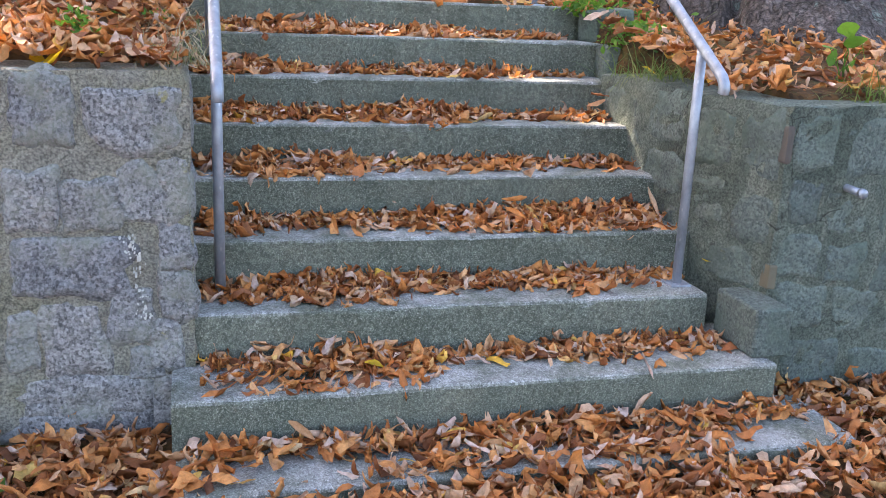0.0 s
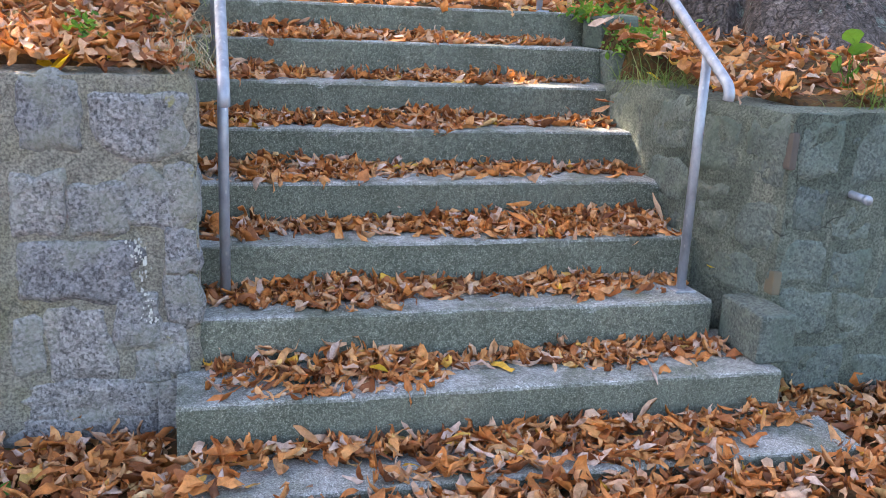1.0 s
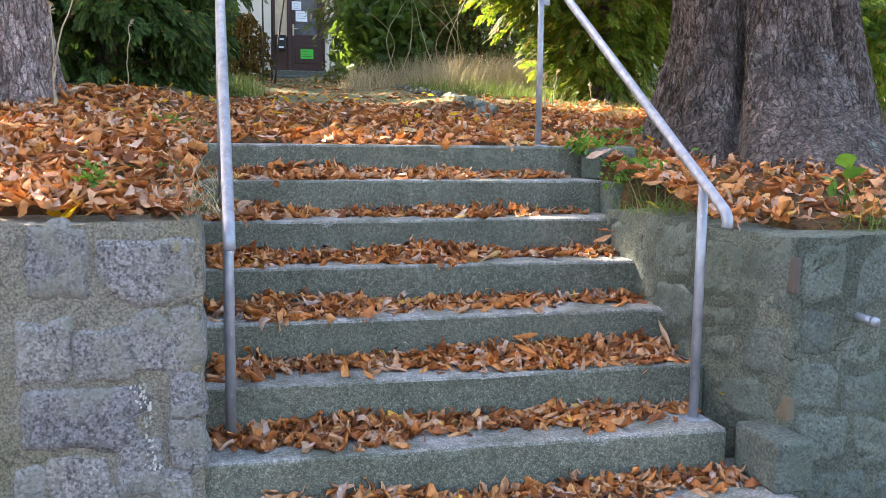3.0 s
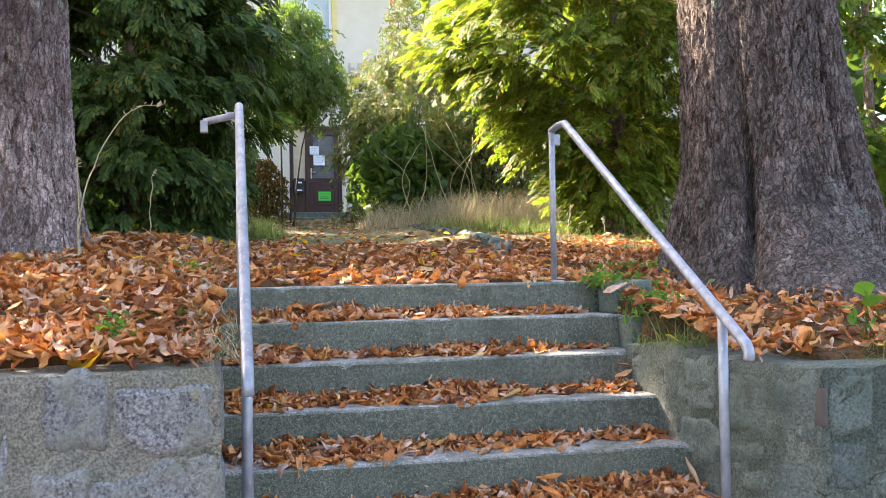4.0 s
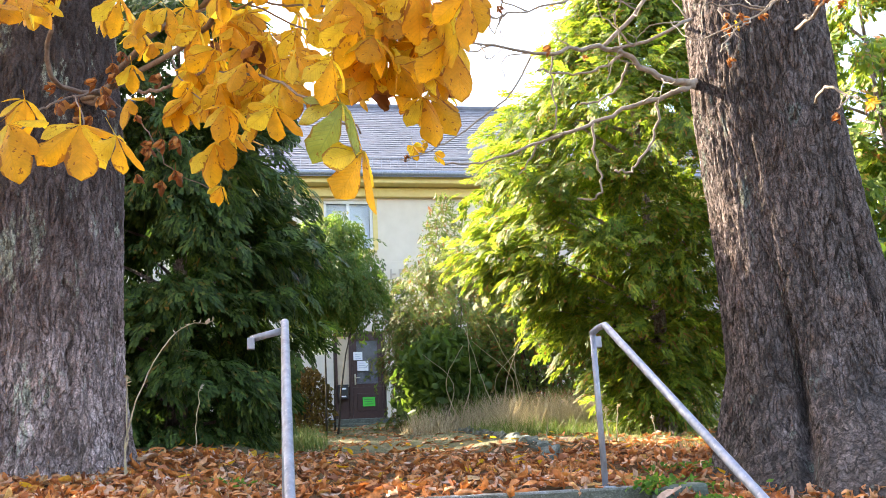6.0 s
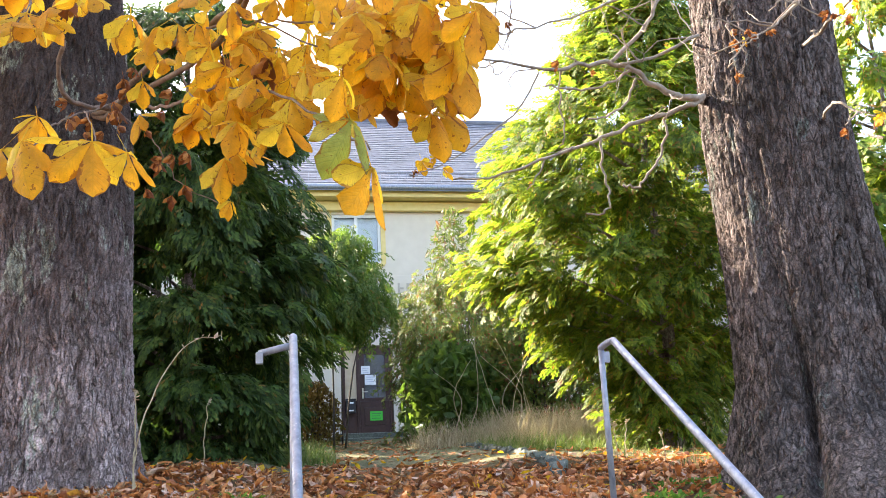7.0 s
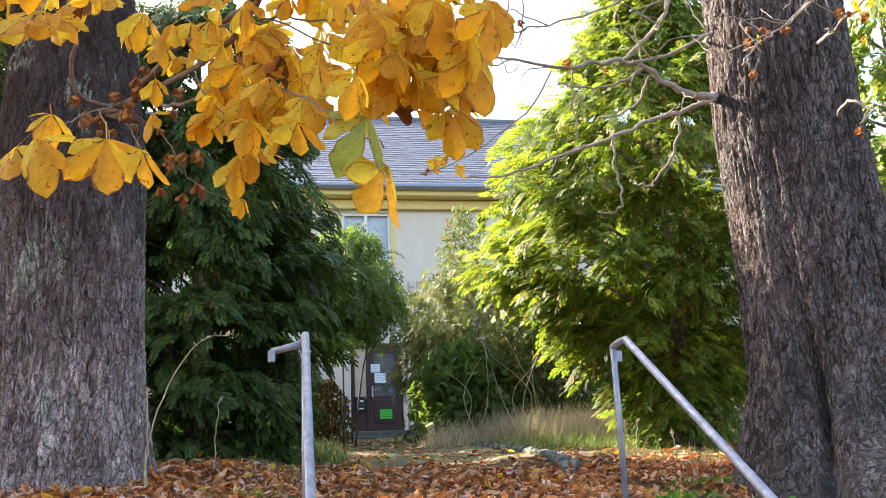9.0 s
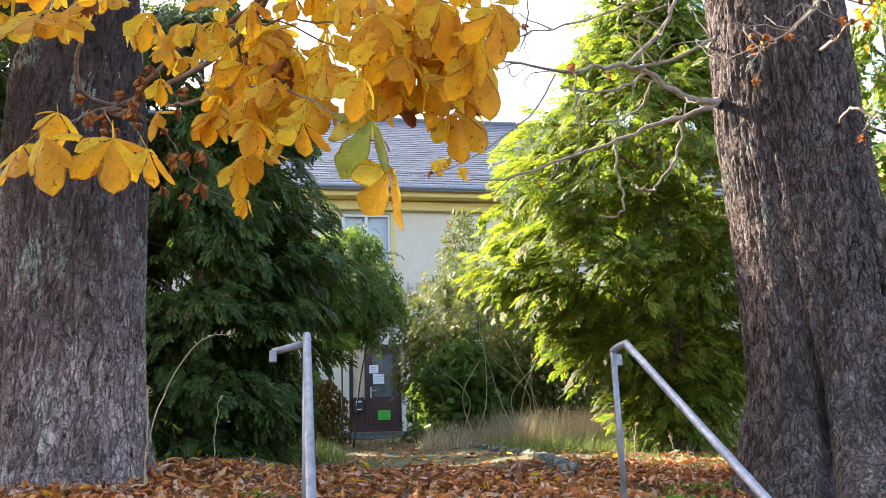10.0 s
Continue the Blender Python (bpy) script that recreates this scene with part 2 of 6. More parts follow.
def plain_mat(name, c, c2=None, rough=0.7, metal=0.0, scale=8, bump=0.2, dist=0.004):
    k = Mat(name, rough, metal)
    pos = k.at(world=True)
    n = k.noise(scale, 5, 0.6, pos)
    k.colour(k.ramp(n, [(0.3, c), (0.7, c2 or tuple(1.2 * v for v in c))])).bump(k.noise(scale * 12, 4, 0.6, pos), bump, dist)
    return k.m


def soil_mat():
    k = Mat("soil", 0.97, 0, 0.2)
    pos = k.at(world=True)
    c = k.ramp(k.noise(7, 6, 0.65, pos), [(0.3, (0.045, 0.032, 0.02)), (0.5, (0.12, 0.07, 0.035)), (0.7, (0.075, 0.085, 0.03))])
    mossy = k.math("MULTIPLY", k.ramp(k.math("MULTIPLY", k.axis(pos, "Y"), 0.05), [(0.27, (0, 0, 0)), (0.36, (1, 1, 1))]), k.ramp(k.noise(2.2, 6, 0.7, pos), [(0.3, (0, 0, 0)), (0.42, (1, 1, 1))]))
    c = k.mix(mossy, c, k.ramp(k.noise(11, 5, 0.7, pos), [(0.35, (0.12, 0.145, 0.08)), (0.65, (0.22, 0.235, 0.16))]))
    c = k.mix(0.6, c, k.ramp(k.cells(55, pos, out="Color"), [(0.2, (0.35, 0.3, 0.25)), (0.8, (1.5, 1.1, 0.8))]), "MULTIPLY")
    k.colour(c).bump(k.noise(45, 5, 0.7, pos), 0.9, 0.03)
    return k.m


CONCRETE = concrete_mat()
GRANITE = stone_mat("granite_rubble", (0.048, 0.048, 0.052), (0.275, 0.27, 0.28), (0.27, 0.24, 0.075), (0.17, 0.175, 0.145), paint=(0.62, 0.62, 0.6))
GREEN_STONE = stone_mat("green_granite", (0.048, 0.062, 0.056), (0.135, 0.158, 0.142), (0.2, 0.2, 0.1), (0.07, 0.095, 0.075), 0.75)
MORTAR = mortar_mat("grey_mortar", (0.21, 0.2, 0.175), (0.38, 0.355, 0.3), (0.27, 0.255, 0.19), (0.2, 0.2, 0.12))
GREEN_MORTAR = mortar_mat("green_mortar", (0.1, 0.12, 0.097), (0.2, 0.225, 0.185), (0.085, 0.105, 0.085), (0.27, 0.285, 0.235), 0.9)
STEEL = galvanised_mat()
# the point in BARK_A centres the shade painted on its upper trunk
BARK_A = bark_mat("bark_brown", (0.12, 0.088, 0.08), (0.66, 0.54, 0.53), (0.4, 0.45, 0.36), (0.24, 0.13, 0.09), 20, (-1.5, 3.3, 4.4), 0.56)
BARK_B = bark_mat("bark_grey", (0.045, 0.038, 0.034), (0.255, 0.212, 0.203), (0.2, 0.25, 0.22), (0.16, 0.095, 0.07))
SOIL = soil_mat()
ORANGE = [(0.0, (0.14, 0.05, 0.022)), (0.14, (0.33, 0.11, 0.04)), (0.4, (0.62, 0.22, 0.06)), (0.6, (0.66, 0.3, 0.11)), (0.78, (0.6, 0.36, 0.22)), (0.93, (0.6, 0.45, 0.39)), (1.0, (0.74, 0.42, 0.05))]
LITTER = leaf_mat("fallen_leaf", ORANGE, [(0, (0.3, 0.08, 0.02)), (1, (0.6, 0.22, 0.04))], 0.18)


# ---- builders ----
def part(name, bm, material, parent=None, label="", smooth=False):
    """Links a bmesh as one mesh object, under parent where given."""
    me = bpy.data.meshes.new(name)
    bm.to_mesh(me)
    bm.free()
    if smooth:
        me.shade_smooth()
    me.materials.append(material)
    ob = new(name, me)
    ob.parent = parent
    if label:
        ob["label"] = label
    return ob


def raw(name, verts, faces, material, parent=None, label="", smooth=False):
    """A mesh object from arrays of vertices and faces (all of one size)."""
    verts, faces = np.asarray(verts, np.float32), np.asarray(faces, np.int32)
    me = bpy.data.meshes.new(name)
    n, k = faces.shape
    me.vertices.add(len(verts))
    me.vertices.foreach_set("co", verts.ravel())
    me.loops.add(n * k)
    me.loops.foreach_set("vertex_index", faces.ravel())
    me.polygons.add(n)
    me.polygons.foreach_set("loop_start", np.arange(0, n * k, k, dtype=np.int32))
    me.polygons.foreach_set("use_smooth", np.full(n, smooth, dtype=bool))
    me.update(calc_edges=True)
    me.validate()
    me.materials.append(material)
    ob = new(name, me)
    ob.parent = parent
    if label:
        ob["label"] = label
    return ob


def empty(name, label, category, group="", kind="", at=(0, 0, 0)):
    ob = tagged(new(name), label, category, group, kind)
    ob.location = at
    return ob


def box_bm(x0, x1, y0, y1, z0, z1, bevel=0.0, seg=2):
    bm = bmesh.new()
    bmesh.ops.create_cube(bm, size=1)
    for v in bm.verts:
        v.co = Vector((x0 if v.co.x < 0 else x1, y0 if v.co.y < 0 else y1, z0 if v.co.z < 0 else z1))
    if bevel:
        bmesh.ops.bevel(bm, geom=bm.edges[:], offset=bevel, segments=seg, affect="EDGES", profile=0.6)
    return bm


def fbm(p, octaves=3):
    return noise.fractal(Vector(p), 0.6, 2.0, octaves, noise_basis="PERLIN_ORIGINAL")


def tube(path, radii, sides=10, closed_ends=True):
    """Vertices and quads of a tube along points, with a radius at each."""
    path = [Vector(p) for p in path]
    V, Fc = [], []
    a = None
    for i, p in enumerate(path):
        d = (path[min(i + 1, len(path) - 1)] - path[max(i - 1, 0)]).normalized()
        if a is None:
            a = d.cross(Vector((0.3, 1, 0.2)) if abs(d.y) < 0.8 else Vector((1, 0, 0.2)))
        a = (a - d * a.dot(d)).normalized()
        b = d.cross(a)
        r = float(radii[i] if hasattr(radii, "__len__") else radii)
        for j in range(sides):
            w = 2 * math.pi * j / sides
            V.append(p + r * (math.cos(w) * a + math.sin(w) * b))
    for i in range(len(path) - 1):
        for j in range(sides):
            k = (j + 1) % sides
            Fc.append((i * sides + j, i * sides + k, (i + 1) * sides + k, (i + 1) * sides + j))
    if closed_ends:
        for ring in (0, len(path) - 1):
            c = len(V)
            V.append(path[ring])
            for j in range(0, sides, 2):
                q = (ring * sides + j, ring * sides + (j + 1) % sides, ring * sides + (j + 2) % sides, c)
                Fc.append(q if ring else q[::-1])
    return [tuple(v) for v in V], Fc


def smooth_path(points, steps=6):
    """Catmull-Rom through the points."""
    P = [Vector(p) for p in points]
    P = [2 * P[0] - P[1]] + P + [2 * P[-1] - P[-2]]
    out = []
    for i in range(1, len(P) - 2):
        a, b, c, d = P[i - 1:i + 3]
        for s in range(steps):
            t = s / steps
            out.append(0.5 * (2 * b + (c - a) * t + (2 * a - 5 * b + 4 * c - d) * t * t + (3 * b - a - 3 * c + d) * t ** 3))
    out.append(P[-2])
    return out


# ---- the lie of the land ----
RISE, GO, STEPS = 0.165, 0.298, 8
LEFT_FACE, RIGHT_FACE = 0.28, 0.22      # fronts of the two retaining walls
LEFT_TOP, RIGHT_TOP = 1.10, 1.03
STAIR_L, STAIR_R = -0.10, 1.80
TOP_Y, TOP_Z = 2.09, 1.32


def smoothstep(a, b, v):
    t = min(1, max(0, (v - a) / (b - a)))
    return t * t * (3 - 2 * t)


def bank(x, y):
    """The raised ground behind the walls, without the stairs."""
    path = TOP_Z - 0.015 + 0.078 * max(0, y - TOP_Y) - 0.16 * max(0, TOP_Y - y) - 0.0008 * max(0, y - 14) ** 2
    left = LEFT_TOP + 0.02 + 0.13 * max(0, y - 0.3)
    right = RIGHT_TOP - 0.02 + 0.115 * max(0, y - 0.2)
    wl_, wr_ = smoothstep(0.15, -0.5, x), smoothstep(1.75, 2.3, x)
    base = path * (1 - wl_ - wr_) + wl_ * min(left, path + 0.12) + wr_ * min(right, path + 0.05)
    return base + 0.03 * fbm((x * 0.9, y * 0.9, 1.7)) * smoothstep(0.3, 1.2, y)


def ground_z(x, y):
    low = -0.06 - 0.004 * max(0, -y) + 0.012 * fbm((x * 1.3, y * 1.3, 0))
    if STAIR_L - 0.08 < x < STAIR_R + (0.26 if y < 1.5 else 0.06):
        if y < TOP_Y + 0.06:
            return low if y < 0.1 else min(low + (y - 0.1) * 0.5, 0.9)
        return bank(x, y)
    edge = (LEFT_FACE if x < 0.8 else RIGHT_FACE) + 0.2
    if y < edge - 0.06:
        return low
    if y > edge + 0.06:
        return bank(x, y)
    t = smoothstep(edge - 0.06, edge + 0.06, y)
    return low * (1 - t) + bank(x, y) * t


def spaced(stops):
    out = []
    for a, b, step in stops:
        out += list(np.arange(a, b, step))
    return out + [stops[-1][1]]


def make_ground():
    xs = spaced([(-600, -60, 90), (-60, -10, 5), (-10, -3, 0.5), (-3, 5, 0.09), (5, 10, 0.5), (10, 60, 5), (60, 600, 90)])
    ys = spaced([(-600, -60, 90), (-60, -6, 5), (-6, -1.4, 0.4), (-1.4, 3.6, 0.06), (3.6, 9, 0.15), (9, 25, 0.8), (25, 60, 5), (60, 600, 90)])
    V = [(x, y, ground_z(x, y)) for y in ys for x in xs]
    n = len(xs)
    Fc = [(j * n + i, j * n + i + 1, (j + 1) * n + i + 1, (j + 1) * n + i) for j in range(len(ys) - 1) for i in range(n - 1)]
    return tagged(raw("ground", V, Fc, SOIL, smooth=True), "sloping soil bank and yard under leaf litter", "ground", kind="structure")


make_ground()


# ---- stairs ----
# each step: left end, right end, lift of the left and right end of its front edge
STEP_ENDS = [(-0.16, 1.87), (-0.16, 1.75), (-0.12, 1.82), (-0.12, 1.84), (-0.12, 1.83), (-0.12, 1.88), (-0.12, 1.9), (-0.12, 1.9)]


def step_block(x0, x1, y0, y1, z0, z1, seed):
    """A cast concrete step with rounded, chipped arrises."""
    nx = 60
    prof = [(y1, z0), (y0 + 0.004, z0), (y0, z0 + 0.01), (y0, z0 + 0.4 * (z1 - z0)), (y0, z1 - 0.03), (y0, z1 - 0.012), (y0 + 0.004, z1 - 0.004), (y0 + 0.012, z1), (y0 + 0.05, z1), (y0 + 0.5 * (y1 - y0), z1), (y1, z1)]
    V, Fc, m = [], [], len(prof)
    for i in range(nx + 1):
        x = x0 + (x1 - x0) * i / nx
        end = min(i, nx - i)
        for j, (y, z) in enumerate(prof):
            edge = 1.0 if 4 <= j <= 8 else 0.3
            chip = max(0, noise.noise((x * 9 + seed * 7.1, seed, 0)) - 0.25) * 0.02 * (5 <= j <= 7)
            wob = 0.003 * edge * fbm((x * 5, j * 0.7 + seed * 3, seed))
            inset = 0.008 if end == 0 else 0
            V.append((x, y + (wob + chip + inset) * (y < y1), z + (0.5 * wob - chip - inset * 0.5) * (z > z0 + 0.02)))
    for i in range(nx):
        for j in range(m):
            k = (j + 1) % m
            Fc.append((i * m + j, (i + 1) * m + j, (i + 1) * m + k, i * m + k))
    bm = bmesh.new()
    vs = [bm.verts.new(v) for v in V]
    for f in Fc:
        bm.faces.new([vs[q] for q in f])
    bm.faces.new(vs[:m])
    bm.faces.new(vs[-m:][::-1])
    bmesh.ops.recalc_face_normals(bm, faces=bm.faces[:])
    return bm


stairs = empty("staircase", "worn green-stained concrete garden stairs strewn with fallen leaves", "stairs", kind="structure")
for k, (x0, x1) in enumerate(STEP_ENDS):
    part("step", step_block(x0, x1, k * GO, k * GO + GO + 0.14, k * RISE - 0.12, (k + 1) * RISE, k), CONCRETE, stairs)
part("bottom_slab", step_block(-0.15, 2.02, -0.27, 0.1, -0.2, 0.0, 21), CONCRETE, stairs)


# ---- handrails ----
def handrail(x, side):
    rail = empty("handrail", "galvanised steel tube handrail with round posts beside the stairs", "handrail", "stair handrails")
    r = 0.0195
    y0 = 0.525 if side < 0 else 0.432
    h0 = 2 * RISE + (0.86 if side < 0 else 0.885)
    yt, zt = (1.76, 2.165) if side < 0 else (2.01, 2.16)
    slope = (zt - h0) / (yt - y0)

    def on(y, lift=0.0):
        return (x, y, h0 + (y - y0) * slope + lift)

    hook = [on(y0 - 0.170, -0.046), on(y0 - 0.173, -0.022), on(y0 - 0.157, -0.003), on(y0 - 0.125)]
    V, Fc = tube(smooth_path(hook, 4) + [on(y0 + 0.3), on(0.5 * (y0 + yt)), on(yt)], r, 16)
    raw("rail", V, Fc, STEEL, rail, smooth=True)
    V, Fc = tube([(x, y0, 2 * RISE - 0.03), (x, y0, h0 - 0.3), (x, y0, h0 - 0.01)], r * 0.93, 16)
    raw("post", V, Fc, STEEL, rail, smooth=True)
    if side < 0:
        V, Fc = tube([(x, yt + 0.02, zt - 0.035), (x - 0.08, yt + 0.02, zt - 0.055), (x - 0.16, yt + 0.02, zt - 0.075)], r * 0.85, 16)
        raw("side_arm", V, Fc, STEEL, rail, smooth=True)
        part("end_bracket", box_bm(x - 0.175, x - 0.14, yt - 0.005, yt + 0.04, zt - 0.125, zt - 0.07, 0.004), STEEL, rail)
        xe, ye = x, yt + 0.03
        V, Fc = tube([(xe, ye, zt - 0.01), (xe, ye, 1.7), (xe, ye, 6 * RISE)], r * 0.9, 16)
        base = 7 * RISE - 0.165
    else:
        xe, ye = x - 0.022, 2.15
        V, Fc = tube(smooth_path([(x, yt, zt), (x - 0.012, yt + 0.07, zt - 0.004), (xe, ye, zt - 0.02)], 3), r * 0.9, 16)
        raw("corner_piece", V, Fc, STEEL, rail, smooth=True)
        V, Fc = tube([(xe, ye, zt - 0.01), (xe, ye, 1.8), (xe, ye, TOP_Z - 0.03)], r * 0.85, 16)
        part("end_bracket", box_bm(xe + 0.01, xe + 0.045, ye - 0.01, ye + 0.03, zt - 0.1, zt - 0.04, 0.004), STEEL, rail)
        base = TOP_Z
    raw("post", V, Fc, STEEL, rail, smooth=True)
    for yy, zz, xx in ((y0, 2 * RISE, x), (ye, base, xe)):
        part("base_plate", box_bm(xx - 0.042, xx + 0.042, yy - 0.042, yy + 0.042, zz - 0.002, zz + 0.008, 0.003), STEEL, rail)
    return rail


handrail(0.0, -1)
handrail(1.686, 1)


# ---- retaining walls of rubble ----
def rubble_stone(w, h, depth, seed, rough=0.007):
    """One stone, facing -y, centred on the origin: an uneven face whose rim dives into the mortar along a ragged line."""
    bm = bmesh.new()
    n, m = 16, 13
    grid = []
    for j in range(m + 1):
        row = []
        for i in range(n + 1):
            u, v = 2 * i / n - 1, 2 * j / m - 1
            a = math.atan2(v, u)
            k = 1 + 0.34 * noise.noise((math.cos(a) * 1.1 + seed * 3.1, math.sin(a) * 1.1, seed)) + 0.09 * noise.noise((math.cos(a) * 4 + seed, math.sin(a) * 4, seed * 1.7))
            k *= 1 - 0.14 * (abs(u) * abs(v)) ** 2
            x, z = u * w / 2 * k, v * h / 2 * k
            edge = max(abs(u), abs(v))
            y = -depth + (depth + 0.022) * smoothstep(0.74, 1.0, edge) + rough * fbm((x * 16, z * 16, seed * 2.3)) + 0.01 * noise.noise((x * 4, z * 4, seed * 1.3))
            row.append(bm.verts.new((x, y, z)))
        grid.append(row)
    for j in range(m):
        for i in range(n):
            bm.faces.new((grid[j][i], grid[j][i + 1], grid[j + 1][i + 1], grid[j + 1][i]))
    return bm


def wall_body(name, outline, z0, top, mat, label):
    """A wall standing on a plan outline, its faces finely divided and uneven; its top slightly rough."""
    bm = bmesh.new()
    pts = []
    for (xa, ya), (xb, yb) in zip(outline, outline[1:] + outline[:1]):
        L = math.hypot(xb - xa, yb - ya)
        n = max(1, min(110, int(L / 0.035)))
        pts += [(xa + (xb - xa) * i / n, ya + (yb - ya) * i / n) for i in range(n)]
    cx, cy = sum(p[0] for p in outline) / len(outline), sum(p[1] for p in outline) / len(outline)
    rows = 32
    ring = []
    for j in range(rows + 1):
        z = z0 + (top - z0) * j / rows
        r = []
        for x, y in pts:
            k = 0.012 * fbm((x * 7, y * 7 + 3, z * 7)) + (0.016 if j == rows else 0)
            d = Vector((cx - x, cy - y)).normalized()
            r.append(bm.verts.new((x + d.x * k, y + abs(d.y) * k * (1 if cy > y else -1), z + (0.014 * fbm((x * 5, y * 5, 9)) if j == rows else 0))))
        ring.append(r)
    n = len(pts)
    for j in range(rows):
        for i in range(n):
            bm.faces.new((ring[j][i], ring[j][(i + 1) % n], ring[j + 1][(i + 1) % n], ring[j + 1][i]))
    bm.faces.new(ring[rows])
    bmesh.ops.recalc_face_normals(bm, faces=bm.faces[:])
    return tagged(part(name, bm, mat), label, "wall", kind="structure")


def lay_stones(wall, boxes, origin, turn, mat, depth, seed, grow=0.0):
    """Stones as (from, to, foot, head) along and up a wall's face, which starts at origin and runs at turn degrees."""
    for i, (u0, u1, v0, v1) in enumerate(boxes):
        u0, u1, v0, v1 = u0 - grow, u1 + grow * (u1 < -0.1 or u1 > 0), v0 - grow, v1 + grow
        o = part("stone", rubble_stone(u1 - u0, v1 - v0, depth * (0.7 + 0.6 * noise.random()), seed + i), mat, wall, smooth=True)
        a = radians(turn)
        u, v = (u0 + u1) / 2, (v0 + v1) / 2
        o.matrix_local = Matrix.Translation((origin[0] + u * math.cos(a), origin[1] + u * math.sin(a), origin[2] + v)) @ Matrix.Rotation(a, 4, "Z") @ Matrix.Rotation(radians(random.uniform(-1.5, 1.5)), 4, "Y")


def courses(u0, u1, v0, v1, seed):
    """Random rubble courses over a stretch of wall."""
    rnd = random.Random(seed)
    out, v = [], v0
    while v < v1 - 0.06:
        h = min(rnd.uniform(0.13, 0.21), v1 - v)
        u = u0
        while u < u1 - 0.05:
            w = min(rnd.uniform(0.13, 0.36), u1 - u)
            out.append((u + 0.012, u + w - 0.012, v + 0.012, v + h - 0.012))
            u += w
        v += h
    return out


wall_l = wall_body("wall_left", [(-9, LEFT_FACE), (-0.085, LEFT_FACE), (-0.10, 1.45), (-0.32, 1.45), (-0.34, 0.7), (-9, 0.7)], -0.25, LEFT_TOP, MORTAR, "granite rubble retaining wall with wide mortar joints and lichen")
# stones near the stairs, from the corner leftwards
NEAR_LEFT = [(-0.57, -0.415, 0.89, 1.08), (-0.385, -0.085, 0.875, 1.045), (-0.60, -0.485, 0.63, 0.80), (-0.44, -0.305, 0.635, 0.77), (-0.30, -0.175, 0.655, 0.81), (-0.17, -0.078, 0.66, 0.84),
             (-0.62, -0.285, 0.435, 0.585), (-0.165, -0.074, 0.50, 0.63), (-0.17, -0.070, 0.335, 0.485), (-0.53, -0.365, 0.17, 0.395), (-0.62, -0.565, 0.19, 0.35), (-0.325, -0.22, 0.265, 0.43),
             (-0.275, -0.205, 0.15, 0.225), (-0.64, -0.215, 0.03, 0.135), (-0.66, -0.21, -0.08, 0.02), (-0.20, -0.145, 0.18, 0.315), (-0.205, -0.15, -0.06, 0.13)]
lay_stones(wall_l, NEAR_LEFT, (0, LEFT_FACE - 0.005, 0), 0, GRANITE, 0.006, 3, 0.032)
lay_stones(wall_l, courses(-2.3, -0.68, -0.06, 1.06, 5), (0, LEFT_FACE, 0), 0, GRANITE, 0.005, 40, 0.016)
lay_stones(wall_l, [(0.04, 0.33, 0.84, 1.05), (0.36, 0.72, 0.86, 1.06), (0.05, 0.26, 0.62, 0.82), (0.75, 1.1, 0.92, 1.07)], (-0.088, LEFT_FACE, 0), 91, GRANITE, 0.012, 80, 0.01)

rnd = random.Random(17)
bm = bmesh.new()
for i in range(75):
    t = rnd.random() ** 1.3
    x, z, r = -0.272 + 0.04 * t + rnd.gauss(0, 0.012), 0.61 - 0.28 * t, rnd.uniform(0.001, 0.0042)
    ring = [(x + r * math.cos(a) * rnd.uniform(0.6, 1.3), z + r * math.sin(a) * rnd.uniform(0.7, 1.5)) for a in np.linspace(0, 6.28, 8)[:-1]]
    front = [bm.verts.new((px, LEFT_FACE - 0.016, pz)) for px, pz in ring]
    back = [bm.verts.new((px, LEFT_FACE + 0.012, pz)) for px, pz in ring]
    bm.faces.new(front)
    for a in range(7):
        bm.faces.new((front[a], back[a], back[(a + 1) % 7], front[(a + 1) % 7]))
part("lime_splash", bm, plain_mat("white_lime", (0.45, 0.45, 0.43), (0.55, 0.55, 0.53), 0.9), wall_l, "spatter of white lime")

wall_r = wall_body("wall_right", [(1.935, RIGHT_FACE), (9, RIGHT_FACE), (9, 0.62), (2.35, 0.62), (2.2, 1.52), (1.79, 1.52), (1.805, 0.66)], -0.25, RIGHT_TOP, GREEN_MORTAR, "algae-green stone retaining wall with a cracked pier")
FRONT_RIGHT = [(0.02, 0.21, 0.80, 1.015), (0.225, 0.62, 0.76, 1.01), (0.64, 0.98, 0.78, 1.0), (0.03, 0.17, 0.60, 0.78), (0.19, 0.43, 0.56, 0.74), (0.45, 0.72, 0.55, 0.75), (0.02, 0.20, 0.40, 0.58), (0.22, 0.40, 0.37, 0.54),
               (0.42, 0.78, 0.33, 0.53), (0.03, 0.26, 0.20, 0.385), (0.28, 0.50, 0.17, 0.35), (0.52, 0.80, 0.12, 0.32), (0.08, 0.36, -0.05, 0.18), (0.38, 0.72, -0.06, 0.11)]
lay_stones(wall_r, FRONT_RIGHT, (1.935, RIGHT_FACE, 0), 0, GREEN_STONE, 0.004, 120, 0.014)
lay_stones(wall_r, courses(0.82, 2.2, -0.06, 1.0, 9), (1.935, RIGHT_FACE, 0), 0, GREEN_STONE, 0.004, 150, 0.012)
